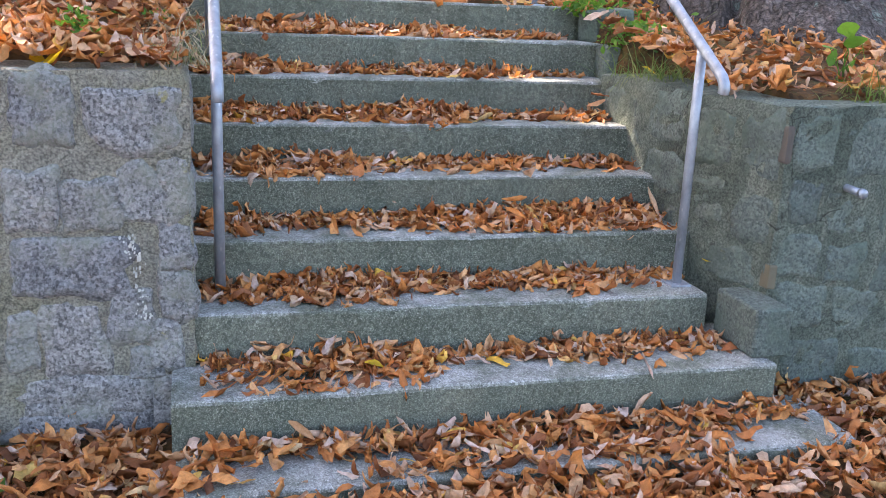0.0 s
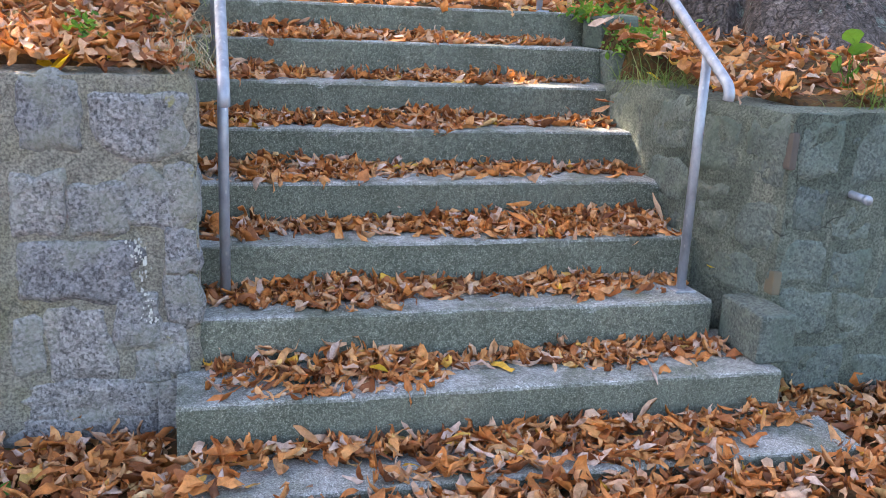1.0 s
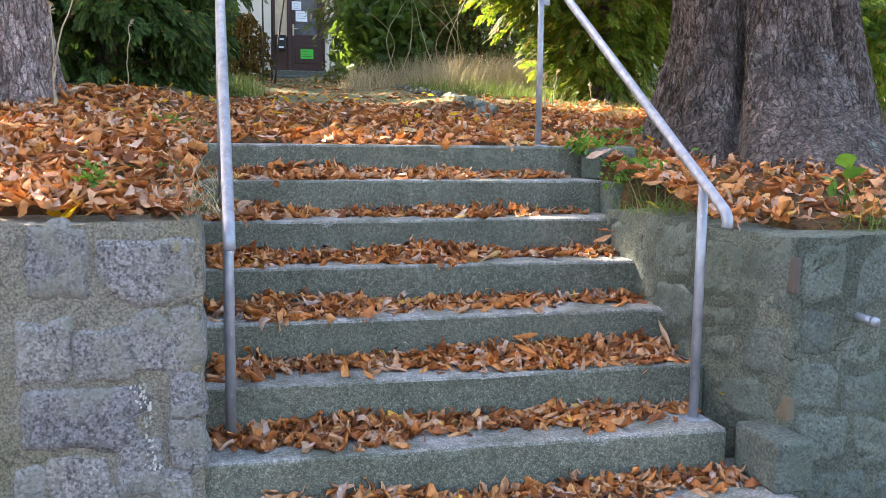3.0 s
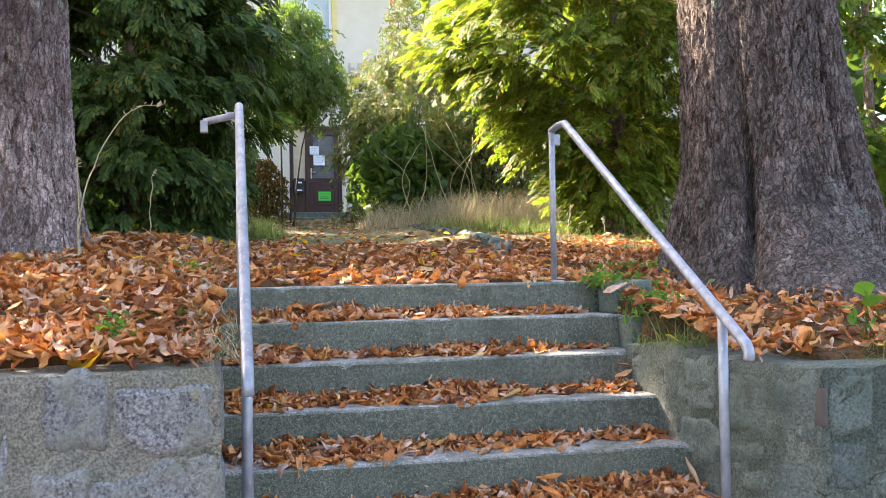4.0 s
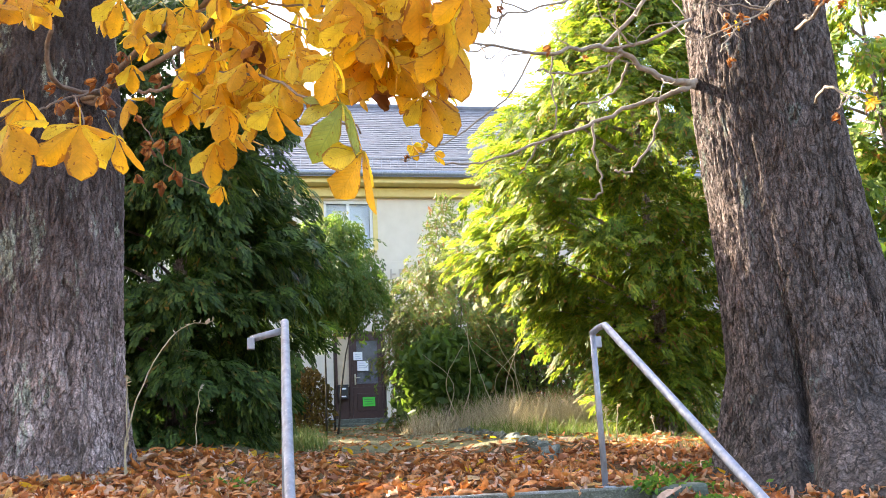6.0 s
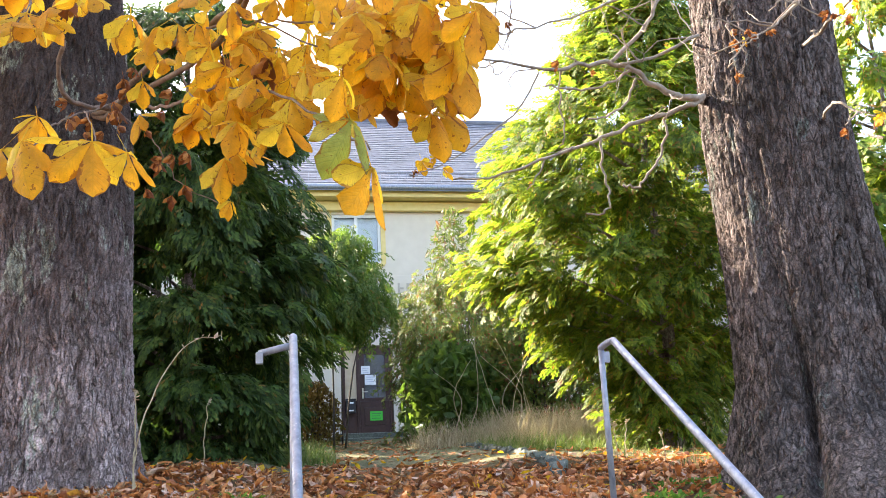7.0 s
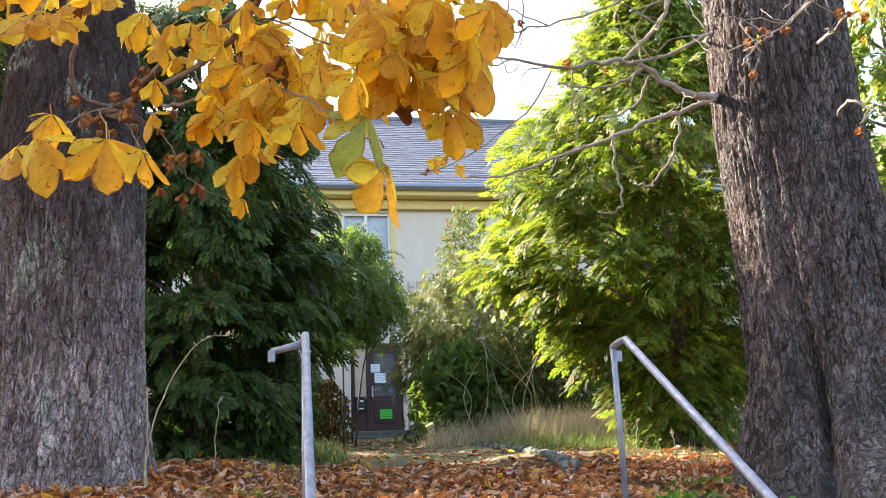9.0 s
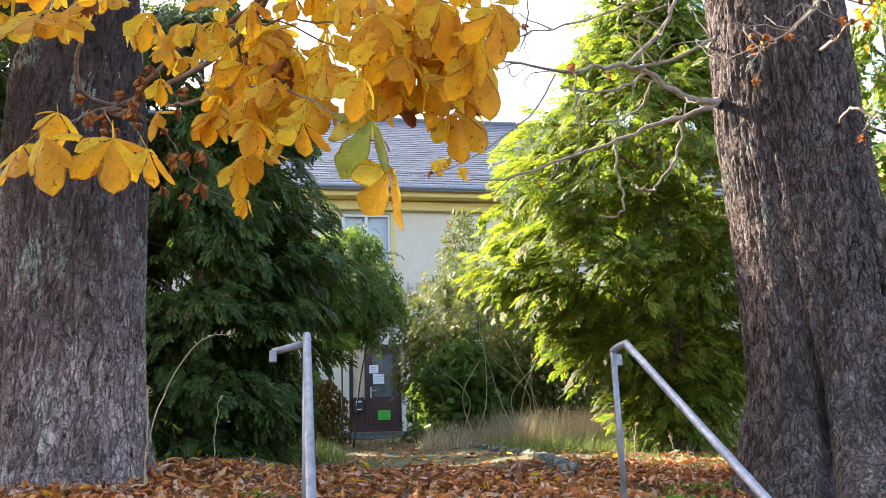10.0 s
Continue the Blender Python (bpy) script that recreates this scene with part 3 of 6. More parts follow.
# the pier's flank along the steps
lay_stones(wall_r, [(0.02, 0.46, 0.72, 1.0), (0.48, 0.84, 0.8, 1.01), (0.5, 0.84, 0.6, 0.78), (0.56, 0.86, 0.42, 0.58)], (1.79, 1.52, 0), -89, GREEN_STONE, 0.004, 190, 0.012)
lay_stones(wall_r, [(0.03, 0.24, 0.76, 1.0), (0.26, 0.45, 0.74, 1.0), (0.04, 0.22, 0.54, 0.74), (0.24, 0.44, 0.5, 0.7), (0.1, 0.4, 0.34, 0.48)], (1.805, 0.66, 0), -73.5, GREEN_STONE, 0.004, 197, 0.012)
part("foot_stone", box_bm(1.80, 1.945, 0.06, 0.33, 0.166, 0.345, 0.015, 3), GREEN_STONE, wall_r)
part("joint_stone", box_bm(1.925, 1.96, 0.205, 0.26, 0.37, 0.46, 0.008), plain_mat("brown_stone", (0.1, 0.085, 0.06)), wall_r)
part("joint_stone", box_bm(1.925, 1.955, 0.206, 0.26, 0.83, 0.965, 0.012), plain_mat("dark_stone", (0.06, 0.05, 0.045)), wall_r)
pipe = empty("drain_pipe", "short grey pipe stub sticking out of the stone wall", "pipe")
V, Fc = tube([(2.21, 0.3, 0.745), (2.20, 0.12, 0.74)], 0.014, 12)
raw("pipe", V, Fc, STEEL, pipe, smooth=True)
V, Fc = tube([(2.201, 0.135, 0.741), (2.20, 0.115, 0.74)], 0.017, 12)
raw("collar", V, Fc, STEEL, pipe, smooth=True)

# loose kerb stones beside the upper steps
for i, (x, y, z, w, d, h) in enumerate([(1.98, 1.72, 1.05, 0.22, 0.18, 0.2), (2.2, 1.85, 1.09, 0.2, 0.2, 0.16), (2.02, 2.02, 1.24, 0.26, 0.16, 0.16)]):
    bm = box_bm(-w / 2, w / 2, -d / 2, d / 2, -h / 2, h / 2, 0.025, 3)
    for v in bm.verts:
        v.co += Vector((1, 1, 1)) * 0.02 * fbm(v.co * 9 + Vector((i * 3, 0, 0)))
    o = tagged(part("edging_stone", bm, GREEN_STONE), "mossy edging stone set in the bank beside the steps", "stone", "edging stones")
    o.matrix_world = pose(x, y, z, 4, -5, 12 * i - 8)

# low kerb along the path
KERB = [(1.95, 4.1), (2.25, 5.2), (2.42, 6.6), (2.5, 8.0), (2.55, 9.4), (2.5, 10.6)]
for i, ((xa, ya), (xb, yb)) in enumerate(zip(KERB, KERB[1:])):
    for s in range(2):
        x0, y0, x1, y1 = xa + (xb - xa) * s / 2, ya + (yb - ya) * s / 2, xa + (xb - xa) * (s + 1) / 2, ya + (yb - ya) * (s + 1) / 2
        L = math.hypot(x1 - x0, y1 - y0) - 0.03
        bm = box_bm(-0.055, 0.055, -L / 2, L / 2, -0.14, 0.055, 0.02, 2)
        bmesh.ops.subdivide_edges(bm, edges=[e for e in bm.edges if e.calc_length() > 0.3], cuts=5)
        for v in bm.verts:
            v.co += Vector((1, 0.3, 1)) * 0.05 * fbm(v.co * 6 + Vector((i * 3, s, 0)))
        o = tagged(part("kerb_stone", bm, GREEN_STONE), "weathered grey kerb stone edging the leafy path", "kerb", "path kerb stones")
        o.matrix_world = pose((x0 + x1) / 2, (y0 + y1) / 2, bank((x0 + x1) / 2, (y0 + y1) / 2), math.degrees(math.atan(0.078)), 0, -math.degrees(math.atan2(x1 - x0, y1 - y0)))


# ---- leaves and foliage ----
GREEN_A = [(0.0, (0.018, 0.042, 0.014)), (0.35, (0.036, 0.08, 0.02)), (0.7, (0.07, 0.135, 0.028)), (0.95, (0.115, 0.19, 0.04)), (1.0, (0.25, 0.11, 0.03))]
THUJA_L = leaf_mat("dark_thuja", GREEN_A, [(0, (0.05, 0.12, 0.02)), (1, (0.12, 0.22, 0.03))], 0.25, rough=0.6)
GREEN_B = [(0.0, (0.035, 0.075, 0.015)), (0.35, (0.07, 0.13, 0.018)), (0.7, (0.14, 0.215, 0.024)), (0.88, (0.25, 0.33, 0.04)), (0.93, (0.3, 0.12, 0.035)), (1.0, (0.3, 0.14, 0.05))]
THUJA_R = leaf_mat("bright_thuja", GREEN_B, [(0, (0.16, 0.32, 0.03)), (0.92, (0.5, 0.6, 0.05)), (1, (0.4, 0.16, 0.04))], 0.38, rough=0.55)
MIXED = leaf_mat("mixed_shrub_leaf", [(0.0, (0.09, 0.13, 0.035)), (0.4, (0.15, 0.23, 0.05)), (0.7, (0.22, 0.28, 0.065)), (0.84, (0.15, 0.17, 0.04)), (0.9, (0.24, 0.11, 0.05)), (1.0, (0.26, 0.09, 0.05))], [(0, (0.12, 0.22, 0.04)), (0.85, (0.28, 0.3, 0.06)), (1, (0.35, 0.14, 0.06))], 0.3)
LIGHT_GREEN = leaf_mat("light_green_spray", [(0.0, (0.04, 0.08, 0.02)), (0.5, (0.09, 0.16, 0.03)), (0.9, (0.15, 0.23, 0.05)), (1.0, (0.25, 0.14, 0.05))], [(0, (0.15, 0.3, 0.03)), (1, (0.3, 0.4, 0.06))], 0.3)
WEED_DARK = leaf_mat("dark_broad_leaf", [(0.0, (0.045, 0.09, 0.025)), (0.6, (0.08, 0.15, 0.035)), (1.0, (0.13, 0.2, 0.045))], [(0, (0.15, 0.28, 0.03)), (1, (0.25, 0.38, 0.05))], 0.35)
RUST = leaf_mat("rusty_shrub_leaf", [(0.0, (0.1, 0.06, 0.015)), (0.5, (0.22, 0.13, 0.03)), (0.8, (0.16, 0.17, 0.03)), (1.0, (0.35, 0.17, 0.04))], [(0, (0.2, 0.12, 0.03)), (1, (0.4, 0.25, 0.05))], 0.3)
YELLOW = chestnut_mat("yellow_chestnut_leaf", [(0.0, (0.55, 0.22, 0.02)), (0.15, (0.7, 0.36, 0.02)), (0.5, (0.8, 0.47, 0.02)), (0.9, (0.84, 0.55, 0.03)), (1.0, (0.6, 0.5, 0.06))],
                      [(0, (0.85, 0.4, 0.02)), (0.5, (1.0, 0.66, 0.03)), (1.0, (0.95, 0.76, 0.07))], 0.6, (0.3, 0.1, 0.018), (0.62, 0.34, 0.02))
GREENISH = chestnut_mat("greenish_chestnut_leaf", [(0.0, (0.2, 0.27, 0.06)), (0.6, (0.32, 0.38, 0.1)), (1.0, (0.6, 0.45, 0.04))], [(0, (0.35, 0.45, 0.06)), (1, (0.7, 0.55, 0.05))], 0.45, (0.25, 0.11, 0.02), (0.16, 0.24, 0.05))
WITHERED = leaf_mat("withered_leaf", [(0.0, (0.12, 0.04, 0.015)), (0.6, (0.35, 0.12, 0.03)), (1.0, (0.48, 0.22, 0.06))], [(0, (0.3, 0.09, 0.02)), (1, (0.5, 0.2, 0.04))], 0.3)
WEED = leaf_mat("fresh_weed_leaf", [(0.0, (0.03, 0.1, 0.015)), (0.6, (0.07, 0.18, 0.025)), (1.0, (0.14, 0.26, 0.04))], [(0, (0.15, 0.35, 0.03)), (1, (0.3, 0.5, 0.06))], 0.35)
STRAW = leaf_mat("dry_grass", [(0.0, (0.3, 0.24, 0.14)), (0.6, (0.52, 0.44, 0.3)), (1.0, (0.64, 0.57, 0.42))], [(0, (0.3, 0.25, 0.12)), (1, (0.5, 0.42, 0.25))], 0.25)
GRASS = leaf_mat("green_grass", [(0.0, (0.06, 0.11, 0.025)), (0.7, (0.14, 0.2, 0.05)), (1.0, (0.3, 0.27, 0.12))], [(0, (0.15, 0.28, 0.04)), (1, (0.3, 0.35, 0.1))], 0.3)
TWIG = plain_mat("twig_bark", (0.16, 0.13, 0.1), (0.32, 0.27, 0.22), 0.8, 0, 30, 0.3)
TWIG_BROWN = plain_mat("brown_twig_bark", (0.1, 0.065, 0.045), (0.22, 0.15, 0.11), 0.8, 0, 30, 0.3)
TWIG_DARK = plain_mat("dark_twig_bark", (0.045, 0.035, 0.028), (0.12, 0.09, 0.07), 0.85, 0, 30, 0.3)


def turns(rx, ry, rz):
    """Rotation matrices Rz Ry Rx for arrays of angles."""
    cx, sx, cy, sy, cz, sz = np.cos(rx), np.sin(rx), np.cos(ry), np.sin(ry), np.cos(rz), np.sin(rz)
    m = np.empty((len(rx), 3, 3))
    m[:, 0] = np.stack([cz * cy, cz * sy * sx - sz * cx, cz * sy * cx + sz * sx], 1)
    m[:, 1] = np.stack([sz * cy, sz * sy * sx + cz * cx, sz * sy * cx - cz * sx], 1)
    m[:, 2] = np.stack([-sy, cy * sx, cy * cx], 1)
    return m


def litter(name, P, rng, size=(0.06, 0.13), tilt=0.45, curl=1.0, slim=0.3, mat=None, segs=4, parent=None, label="", category="", kind="stuff"):
    """Curled single leaves lying at the points P, joined into one mesh."""
    P = np.asarray(P, float)
    n = len(P)
    L = rng.uniform(*size, n)
    W = L * slim * rng.uniform(0.7, 1.35, n)
    bend = rng.normal(0.35, 0.85, n) * curl
    fold = np.abs(rng.normal(0.6, 0.5, n)) * curl
    twist = rng.normal(0, 0.7, n) * curl
    t = np.linspace(0, 1, segs + 1)
    prof = np.interp(t, [0, 0.12, 0.35, 0.65, 0.85, 1], [0.12, 0.42, 0.82, 1.0, 0.78, 0.22])
    V = np.zeros((n, segs + 1, 3, 3))
    ang = bend[:, None] * (t - 0.5) * 1.7
    x = np.concatenate([np.zeros((n, 1)), np.cumsum(np.cos(ang[:, :-1]), 1)], 1) / segs - 0.5
    z = np.concatenate([np.zeros((n, 1)), np.cumsum(np.sin(ang[:, :-1]), 1)], 1) / segs
    z -= z.mean(1, keepdims=True)
    for j, s in enumerate((-1, 0, 1)):
        w = 0.5 * prof[None] * W[:, None] * s
        a = fold[:, None] * s + twist[:, None] * (t - 0.5)
        jag = 1 + 0.12 * rng.normal(0, 1, (n, segs + 1))
        V[:, :, j, 0] = x * L[:, None]
        V[:, :, j, 1] = w * np.cos(a) * jag
        V[:, :, j, 2] = z * L[:, None] + np.abs(w) * np.sin(np.abs(a)) * np.sign(bend)[:, None]
    V[..., 2] += (rng.normal(0, 0.035, (n, segs + 1, 3)) * curl) * L[:, None, None]
    V[..., 1] += (rng.normal(0, 0.02, (n, segs + 1, 3)) * curl) * L[:, None, None]
    R = turns(rng.normal(0, tilt, n), rng.normal(0, tilt, n), rng.uniform(0, 2 * math.pi, n))
    V = np.einsum("nij,nabj->nabi", R, V) + P[:, None, None, :]
    q = [(a * 3 + b, a * 3 + b + 1, (a + 1) * 3 + b + 1, (a + 1) * 3 + b) for a in range(segs) for b in range(2)]
    Fc = (np.arange(n)[:, None, None] * (segs + 1) * 3 + np.array(q)[None]).reshape(-1, 4)
    ob = raw(name, V.reshape(-1, 3), Fc, mat or LITTER, parent, smooth=True)
    return tagged(ob, label, category, kind=kind)


def spread(V0, F0, P, R, S):
    """Copies of a template at places P with turns R and sizes S, joined."""
    V0 = np.asarray(V0)
    V = np.einsum("nij,vj->nvi", R, V0) * S[:, None, None] + P[:, None, :]
    Fc = (np.arange(len(P))[:, None, None] * len(V0) + np.asarray(F0)[None]).reshape(-1, 4)
    return V.reshape(-1, 3), Fc


def strip(V, Fc, x, y, a, l, w, droop):
    """One flat scaly shoot from (x, y) at angle a, thickest past its middle."""
    b, c, d = len(V), math.cos(a), math.sin(a)
    for t, s in ((0, -0.35), (0.6, -1), (1, 0), (0.6, 1)):
        px, py = x + c * l * t - d * w * s, y + d * l * t + c * w * s
        V.append((px, py, -droop * px * px - 0.25 * py * py))
    Fc.append((b, b + 1, b + 2, b + 3))


def frond(pairs=5, droop=0.3, seed=1):
    """A flat, forward-branching scaly fan, 1 long, along +x."""
    V, Fc, rnd = [], [], random.Random(seed)
    strip(V, Fc, 0, 0, 0, 1.05, 0.05, droop)
    for i in range(pairs):
        t = 0.1 + 0.76 * i / max(1, pairs - 1)
        for s in (-1, 1):
            a, l = s * rnd.uniform(0.6, 0.85), (0.5 - 0.32 * abs(t - 0.35)) * rnd.uniform(0.8, 1.1)
            x = t + 0.04 * s
            strip(V, Fc, x, 0, a, l, 0.066, droop)
            strip(V, Fc, x + 0.45 * l * math.cos(a), 0.45 * l * math.sin(a), a - s * 0.6, 0.55 * l, 0.056, droop)
    return V, Fc


def crown_points(rng, n, centre, zs, rs, lumps, depth, seed, squash=1.0, wide=1.0):
    """Places in the outer shell of a lumpy crown given by its radii over height, and the ways out of it."""
    z = rng.choice(np.linspace(zs[0], zs[-1], 200), n, p=(lambda r: r / r.sum())(np.interp(np.linspace(zs[0], zs[-1], 200), zs, rs) + 0.05)) + rng.uniform(-0.02, 0.02, n)
    a = rng.uniform(0, 2 * math.pi, n)
    r0 = np.interp(z, zs, rs)
    k = np.array([1 + lumps * noise.fractal((math.cos(w) * 1.6 + seed, math.sin(w) * 1.6, h * 1.1), 0.7, 2.0, 3) for w, h in zip(a, z)])
    d = 1 - depth * rng.random(n) ** 1.6
    P = np.stack([centre[0] + np.cos(a) * r0 * k * d * wide, centre[1] + np.sin(a) * r0 * k * d * squash, z], 1)
    return P, a, d


def thuja(name, centre, zs, rs, n, mat, seed, label, size=(0.15, 0.3), lumps=0.3, depth=0.45, trunk_r=0.09, squash=1.0, pairs=5, clump=30, hang=0.5):
    rng = np.random.default_rng(seed)
    tree = empty(name, label, "conifer", at=(0, 0, 0))
    C, ca, d = crown_points(rng, n // clump, centre, zs, rs, lumps, depth, seed, squash)
    pick = rng.integers(0, len(C), n)
    along, a = rng.uniform(-0.34, 0.24, n), ca[pick]
    off = rng.normal(0, 1, (n, 3)) * np.array((0.02, 0.11, 0.075))
    P = C[pick]
    P[:, 0] += (along + off[:, 0]) * np.cos(a) - off[:, 1] * np.sin(a)
    P[:, 1] += (along + off[:, 0]) * np.sin(a) + off[:, 1] * np.cos(a)
    P[:, 2] += off[:, 2] - 0.45 * np.maximum(0, along)
    lean, sway = rng.normal(hang, 0.25, len(C)), rng.normal(0, 0.4, len(C))
    V0, F0 = frond(pairs, 0.35, seed)
    R = turns(rng.normal(0, 0.4, n), lean[pick] + rng.normal(0, 0.22, n), a + sway[pick] + rng.normal(0, 0.45, n))
    V, Fc = spread(V0, F0, P, R, rng.uniform(*size, n))
    raw("crown", V, Fc, mat, tree)
    zb, zt = bank(centre[0], centre[1]) - 0.1, zs[-1] - 0.6
    V, Fc = tube(smooth_path([(centre[0], centre[1], zb), (centre[0] + 0.06, centre[1], zb + 1.4), (centre[0] - 0.05, centre[1], zt)], 6), list(np.linspace(trunk_r * 1.5, 0.02, 13)), 10)
    raw("trunk", V, Fc, BARK_A, tree, smooth=True)
    for i in range(26):
        z = zs[0] + (zs[-1] - zs[0]) * (0.05 + 0.85 * rng.random())
        w, r = rng.uniform(0, 2 * math.pi), float(np.interp(z, zs, rs)) * 0.8
        p = [(centre[0], centre[1], max(zb + 0.3, z - 0.5)), (centre[0] + 0.5 * r * math.cos(w), centre[1] + 0.5 * r * math.sin(w), z - 0.2), (centre[0] + r * math.cos(w), centre[1] + r * math.sin(w), z)]
        V, Fc = tube(smooth_path(p, 3), list(np.linspace(0.03, 0.006, 7)), 5)
        raw("limb", V, Fc, BARK_A, tree, smooth=True)
    return tree


thuja("thuja", (-1.1, 7.9), [1.55, 1.9, 2.4, 2.9, 3.5, 4.2, 5.0, 5.8, 6.6, 7.5], [0.75, 0.9, 1.08, 1.2, 1.32, 1.36, 1.25, 1.15, 0.9, 0.1], 11500, THUJA_L, 11, "tall dark green thuja with dense drooping sprays beside the path", (0.16, 0.31), 0.14, 0.35, pairs=4)
thuja("thuja", (4.4, 7.6), [1.95, 2.3, 2.6, 3.0, 3.4, 3.9, 4.5, 5.1, 5.6, 6.3, 7.2, 8.2], [0.4, 0.52, 0.78, 1.15, 1.55, 1.85, 2.02, 1.92, 1.55, 1.05, 0.6, 0.1], 17000, THUJA_R, 12, "sunlit bright green thuja with an open bare base", (0.13, 0.24), 0.2, 0.42, pairs=4, clump=20, hang=0.2)
# mostly unseen; made wide, tall and dense to keep sun off stairs and pier
thuja("thuja", (-5.4, 8.6), [1.6, 2.5, 4.0, 5.5, 7.2, 8.2, 9.0, 9.6], [2.2, 2.8, 2.9, 2.9, 2.8, 2.5, 1.7, 0.3], 13000, THUJA_L, 13, "dark green thuja standing behind the chestnut trunk", (0.34, 0.58), 0.08, 0.85, pairs=2)
# added out of sight behind the first thuja, to block sun from the path
thuja("thuja", (-2.1, 13.2), [2.0, 3.0, 4.5, 5.6, 6.6, 7.4], [1.2, 1.5, 1.5, 1.3, 0.8, 0.1], 4500, THUJA_L, 15, "unseen dark green thuja added behind the nearer one to shade the path", (0.25, 0.45), 0.12, pairs=3)
thuja("thuja", (8.6, 8.6), [1.6, 2.5, 4.0, 5.5, 7.2, 8.6], [1.4, 2.0, 2.2, 1.8, 1.1, 0.1], 4200, THUJA_R, 14, "green thuja standing behind the old tree", (0.28, 0.5), pairs=3)


# ---- big old trees ----
def trunk_mesh(name, axis, radii, lobes, grooves, mat, parent, seed):
    """A trunk from rings: axis (z, x, y), radius over height, lobes (angle, width, depth) that run down it and ridged bark."""
    na, nz = 220, 250
    z0, z1 = axis[0][0], axis[-1][0]
    zs = np.linspace(z0, z1, nz)
    ax = np.interp(zs, [p[0] for p in axis], [p[1] for p in axis])
    ay = np.interp(zs, [p[0] for p in axis], [p[2] for p in axis])
    rr = np.interp(zs, [p[0] for p in radii], [p[1] for p in radii])
    A = np.linspace(0, 2 * math.pi, na, endpoint=False)
    V = np.empty((nz, na, 3))
    for j, z in enumerate(zs):
        low = max(0, 1 - (z - z0) / 1.1)
        for i, a in enumerate(A):
            r = rr[j]
            c, s = math.cos(a), math.sin(a)
            r *= 1 + 0.05 * noise.noise((c * 1.5 + seed, s * 1.5, z * 0.5)) + 0.13 * low ** 2 * noise.noise((c * 2.6, s * 2.6 + seed, 0.3))
            for la, lw, ld, top in grooves:
                da = (a - radians(la) - 0.10 * math.sin(z * 1.7) + math.pi) % (2 * math.pi) - math.pi
                r -= ld * math.exp(-(da / lw) ** 2) * smoothstep(top, top - 1.6, z)
            for la, lw, ld, top in lobes:
                da = (a - radians(la) + math.pi) % (2 * math.pi) - math.pi
                r += ld * math.exp(-(da / lw) ** 2) * smoothstep(top, top - 1.5, z)
            w = 0.5 * noise.noise((c * 3, s * 3, z * 1.6 + seed))
            n1 = noise.noise((c * rr[j] * 19 + w, s * rr[j] * 19, z * 3.4 + seed))
            n2 = noise.noise((c * rr[j] * 46 + 5, s * rr[j] * 46 + w, z * 13 + seed))
            n3 = noise.noise((c * rr[j] * 70, s * rr[j] * 70, z * 55 + seed))
            r += 0.034 * (min(0.32, 2 * abs(n1)) / 0.32 - 1) + 0.016 * (min(0.3, 1.6 * abs(n2)) / 0.3 - 1) + 0.006 * n3
            V[j, i] = (ax[j] + r * c, ay[j] + r * s, z)
    idx = np.arange(nz * na).reshape(nz, na)
    nx = np.roll(idx, -1, 1)
    Fc = np.stack([idx[:-1], nx[:-1], nx[1:], idx[1:]], -1).reshape(-1, 4)
    return raw(name, V.reshape(-1, 3), Fc, mat, parent, smooth=True)


def branch(points, r0, r1, mat, parent, seed=0, name="branch", wob=0.02, sides=8):
    P = smooth_path(points, 6)
    n = len(P)
    P = [p + wob * Vector((noise.noise((i * 0.5, seed, 0)), noise.noise((i * 0.5, seed, 5)), noise.noise((i * 0.5, seed, 9)))) * (0 < i < n - 1) for i, p in enumerate(P)]
    R = [(r0 + (r1 - r0) * (i / (n - 1)) ** 0.8) * (1 + 0.12 * noise.noise((i * 0.9, seed, 3))) for i in range(n)]
    V, Fc = tube(P, R, sides)
    raw(name, V, Fc, mat, parent, smooth=True)
    return P


chestnut = empty("chestnut_tree", "old horse chestnut with furrowed brown bark and yellow autumn leaves", "tree")
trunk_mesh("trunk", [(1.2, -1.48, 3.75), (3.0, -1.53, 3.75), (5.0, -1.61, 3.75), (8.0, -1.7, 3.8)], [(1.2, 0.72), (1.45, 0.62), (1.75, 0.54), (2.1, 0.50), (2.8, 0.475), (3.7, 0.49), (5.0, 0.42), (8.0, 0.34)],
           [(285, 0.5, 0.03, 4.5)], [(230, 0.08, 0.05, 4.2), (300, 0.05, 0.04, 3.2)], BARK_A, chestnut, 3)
old_tree = empty("old_tree", "massive old tree with dark grey furrowed bark and bare twigs", "tree")
trunk_mesh("trunk", [(0.9, 3.46, 2.98), (2.0, 3.48, 2.95), (2.9, 3.43, 2.95), (3.8, 3.36, 2.95), (4.8, 3.36, 2.95), (8.0, 3.3, 2.95)], [(0.9, 1.0), (1.2, 0.86), (1.5, 0.71), (2.0, 0.58), (2.7, 0.52), (3.6, 0.49), (4.8, 0.47), (8.0, 0.4)],
           [(258, 0.62, 0.95, 2.0), (205, 0.30, 0.06, 3.4), (320, 0.4, 0.07, 3.2), (255, 0.35, 0.03, 5)], [(228, 0.05, 0.18, 2.9), (222, 0.12, 0.05, 3.6), (292, 0.06, 0.14, 4.2), (262, 0.04, 0.05, 2.4)], BARK_B, old_tree, 8)

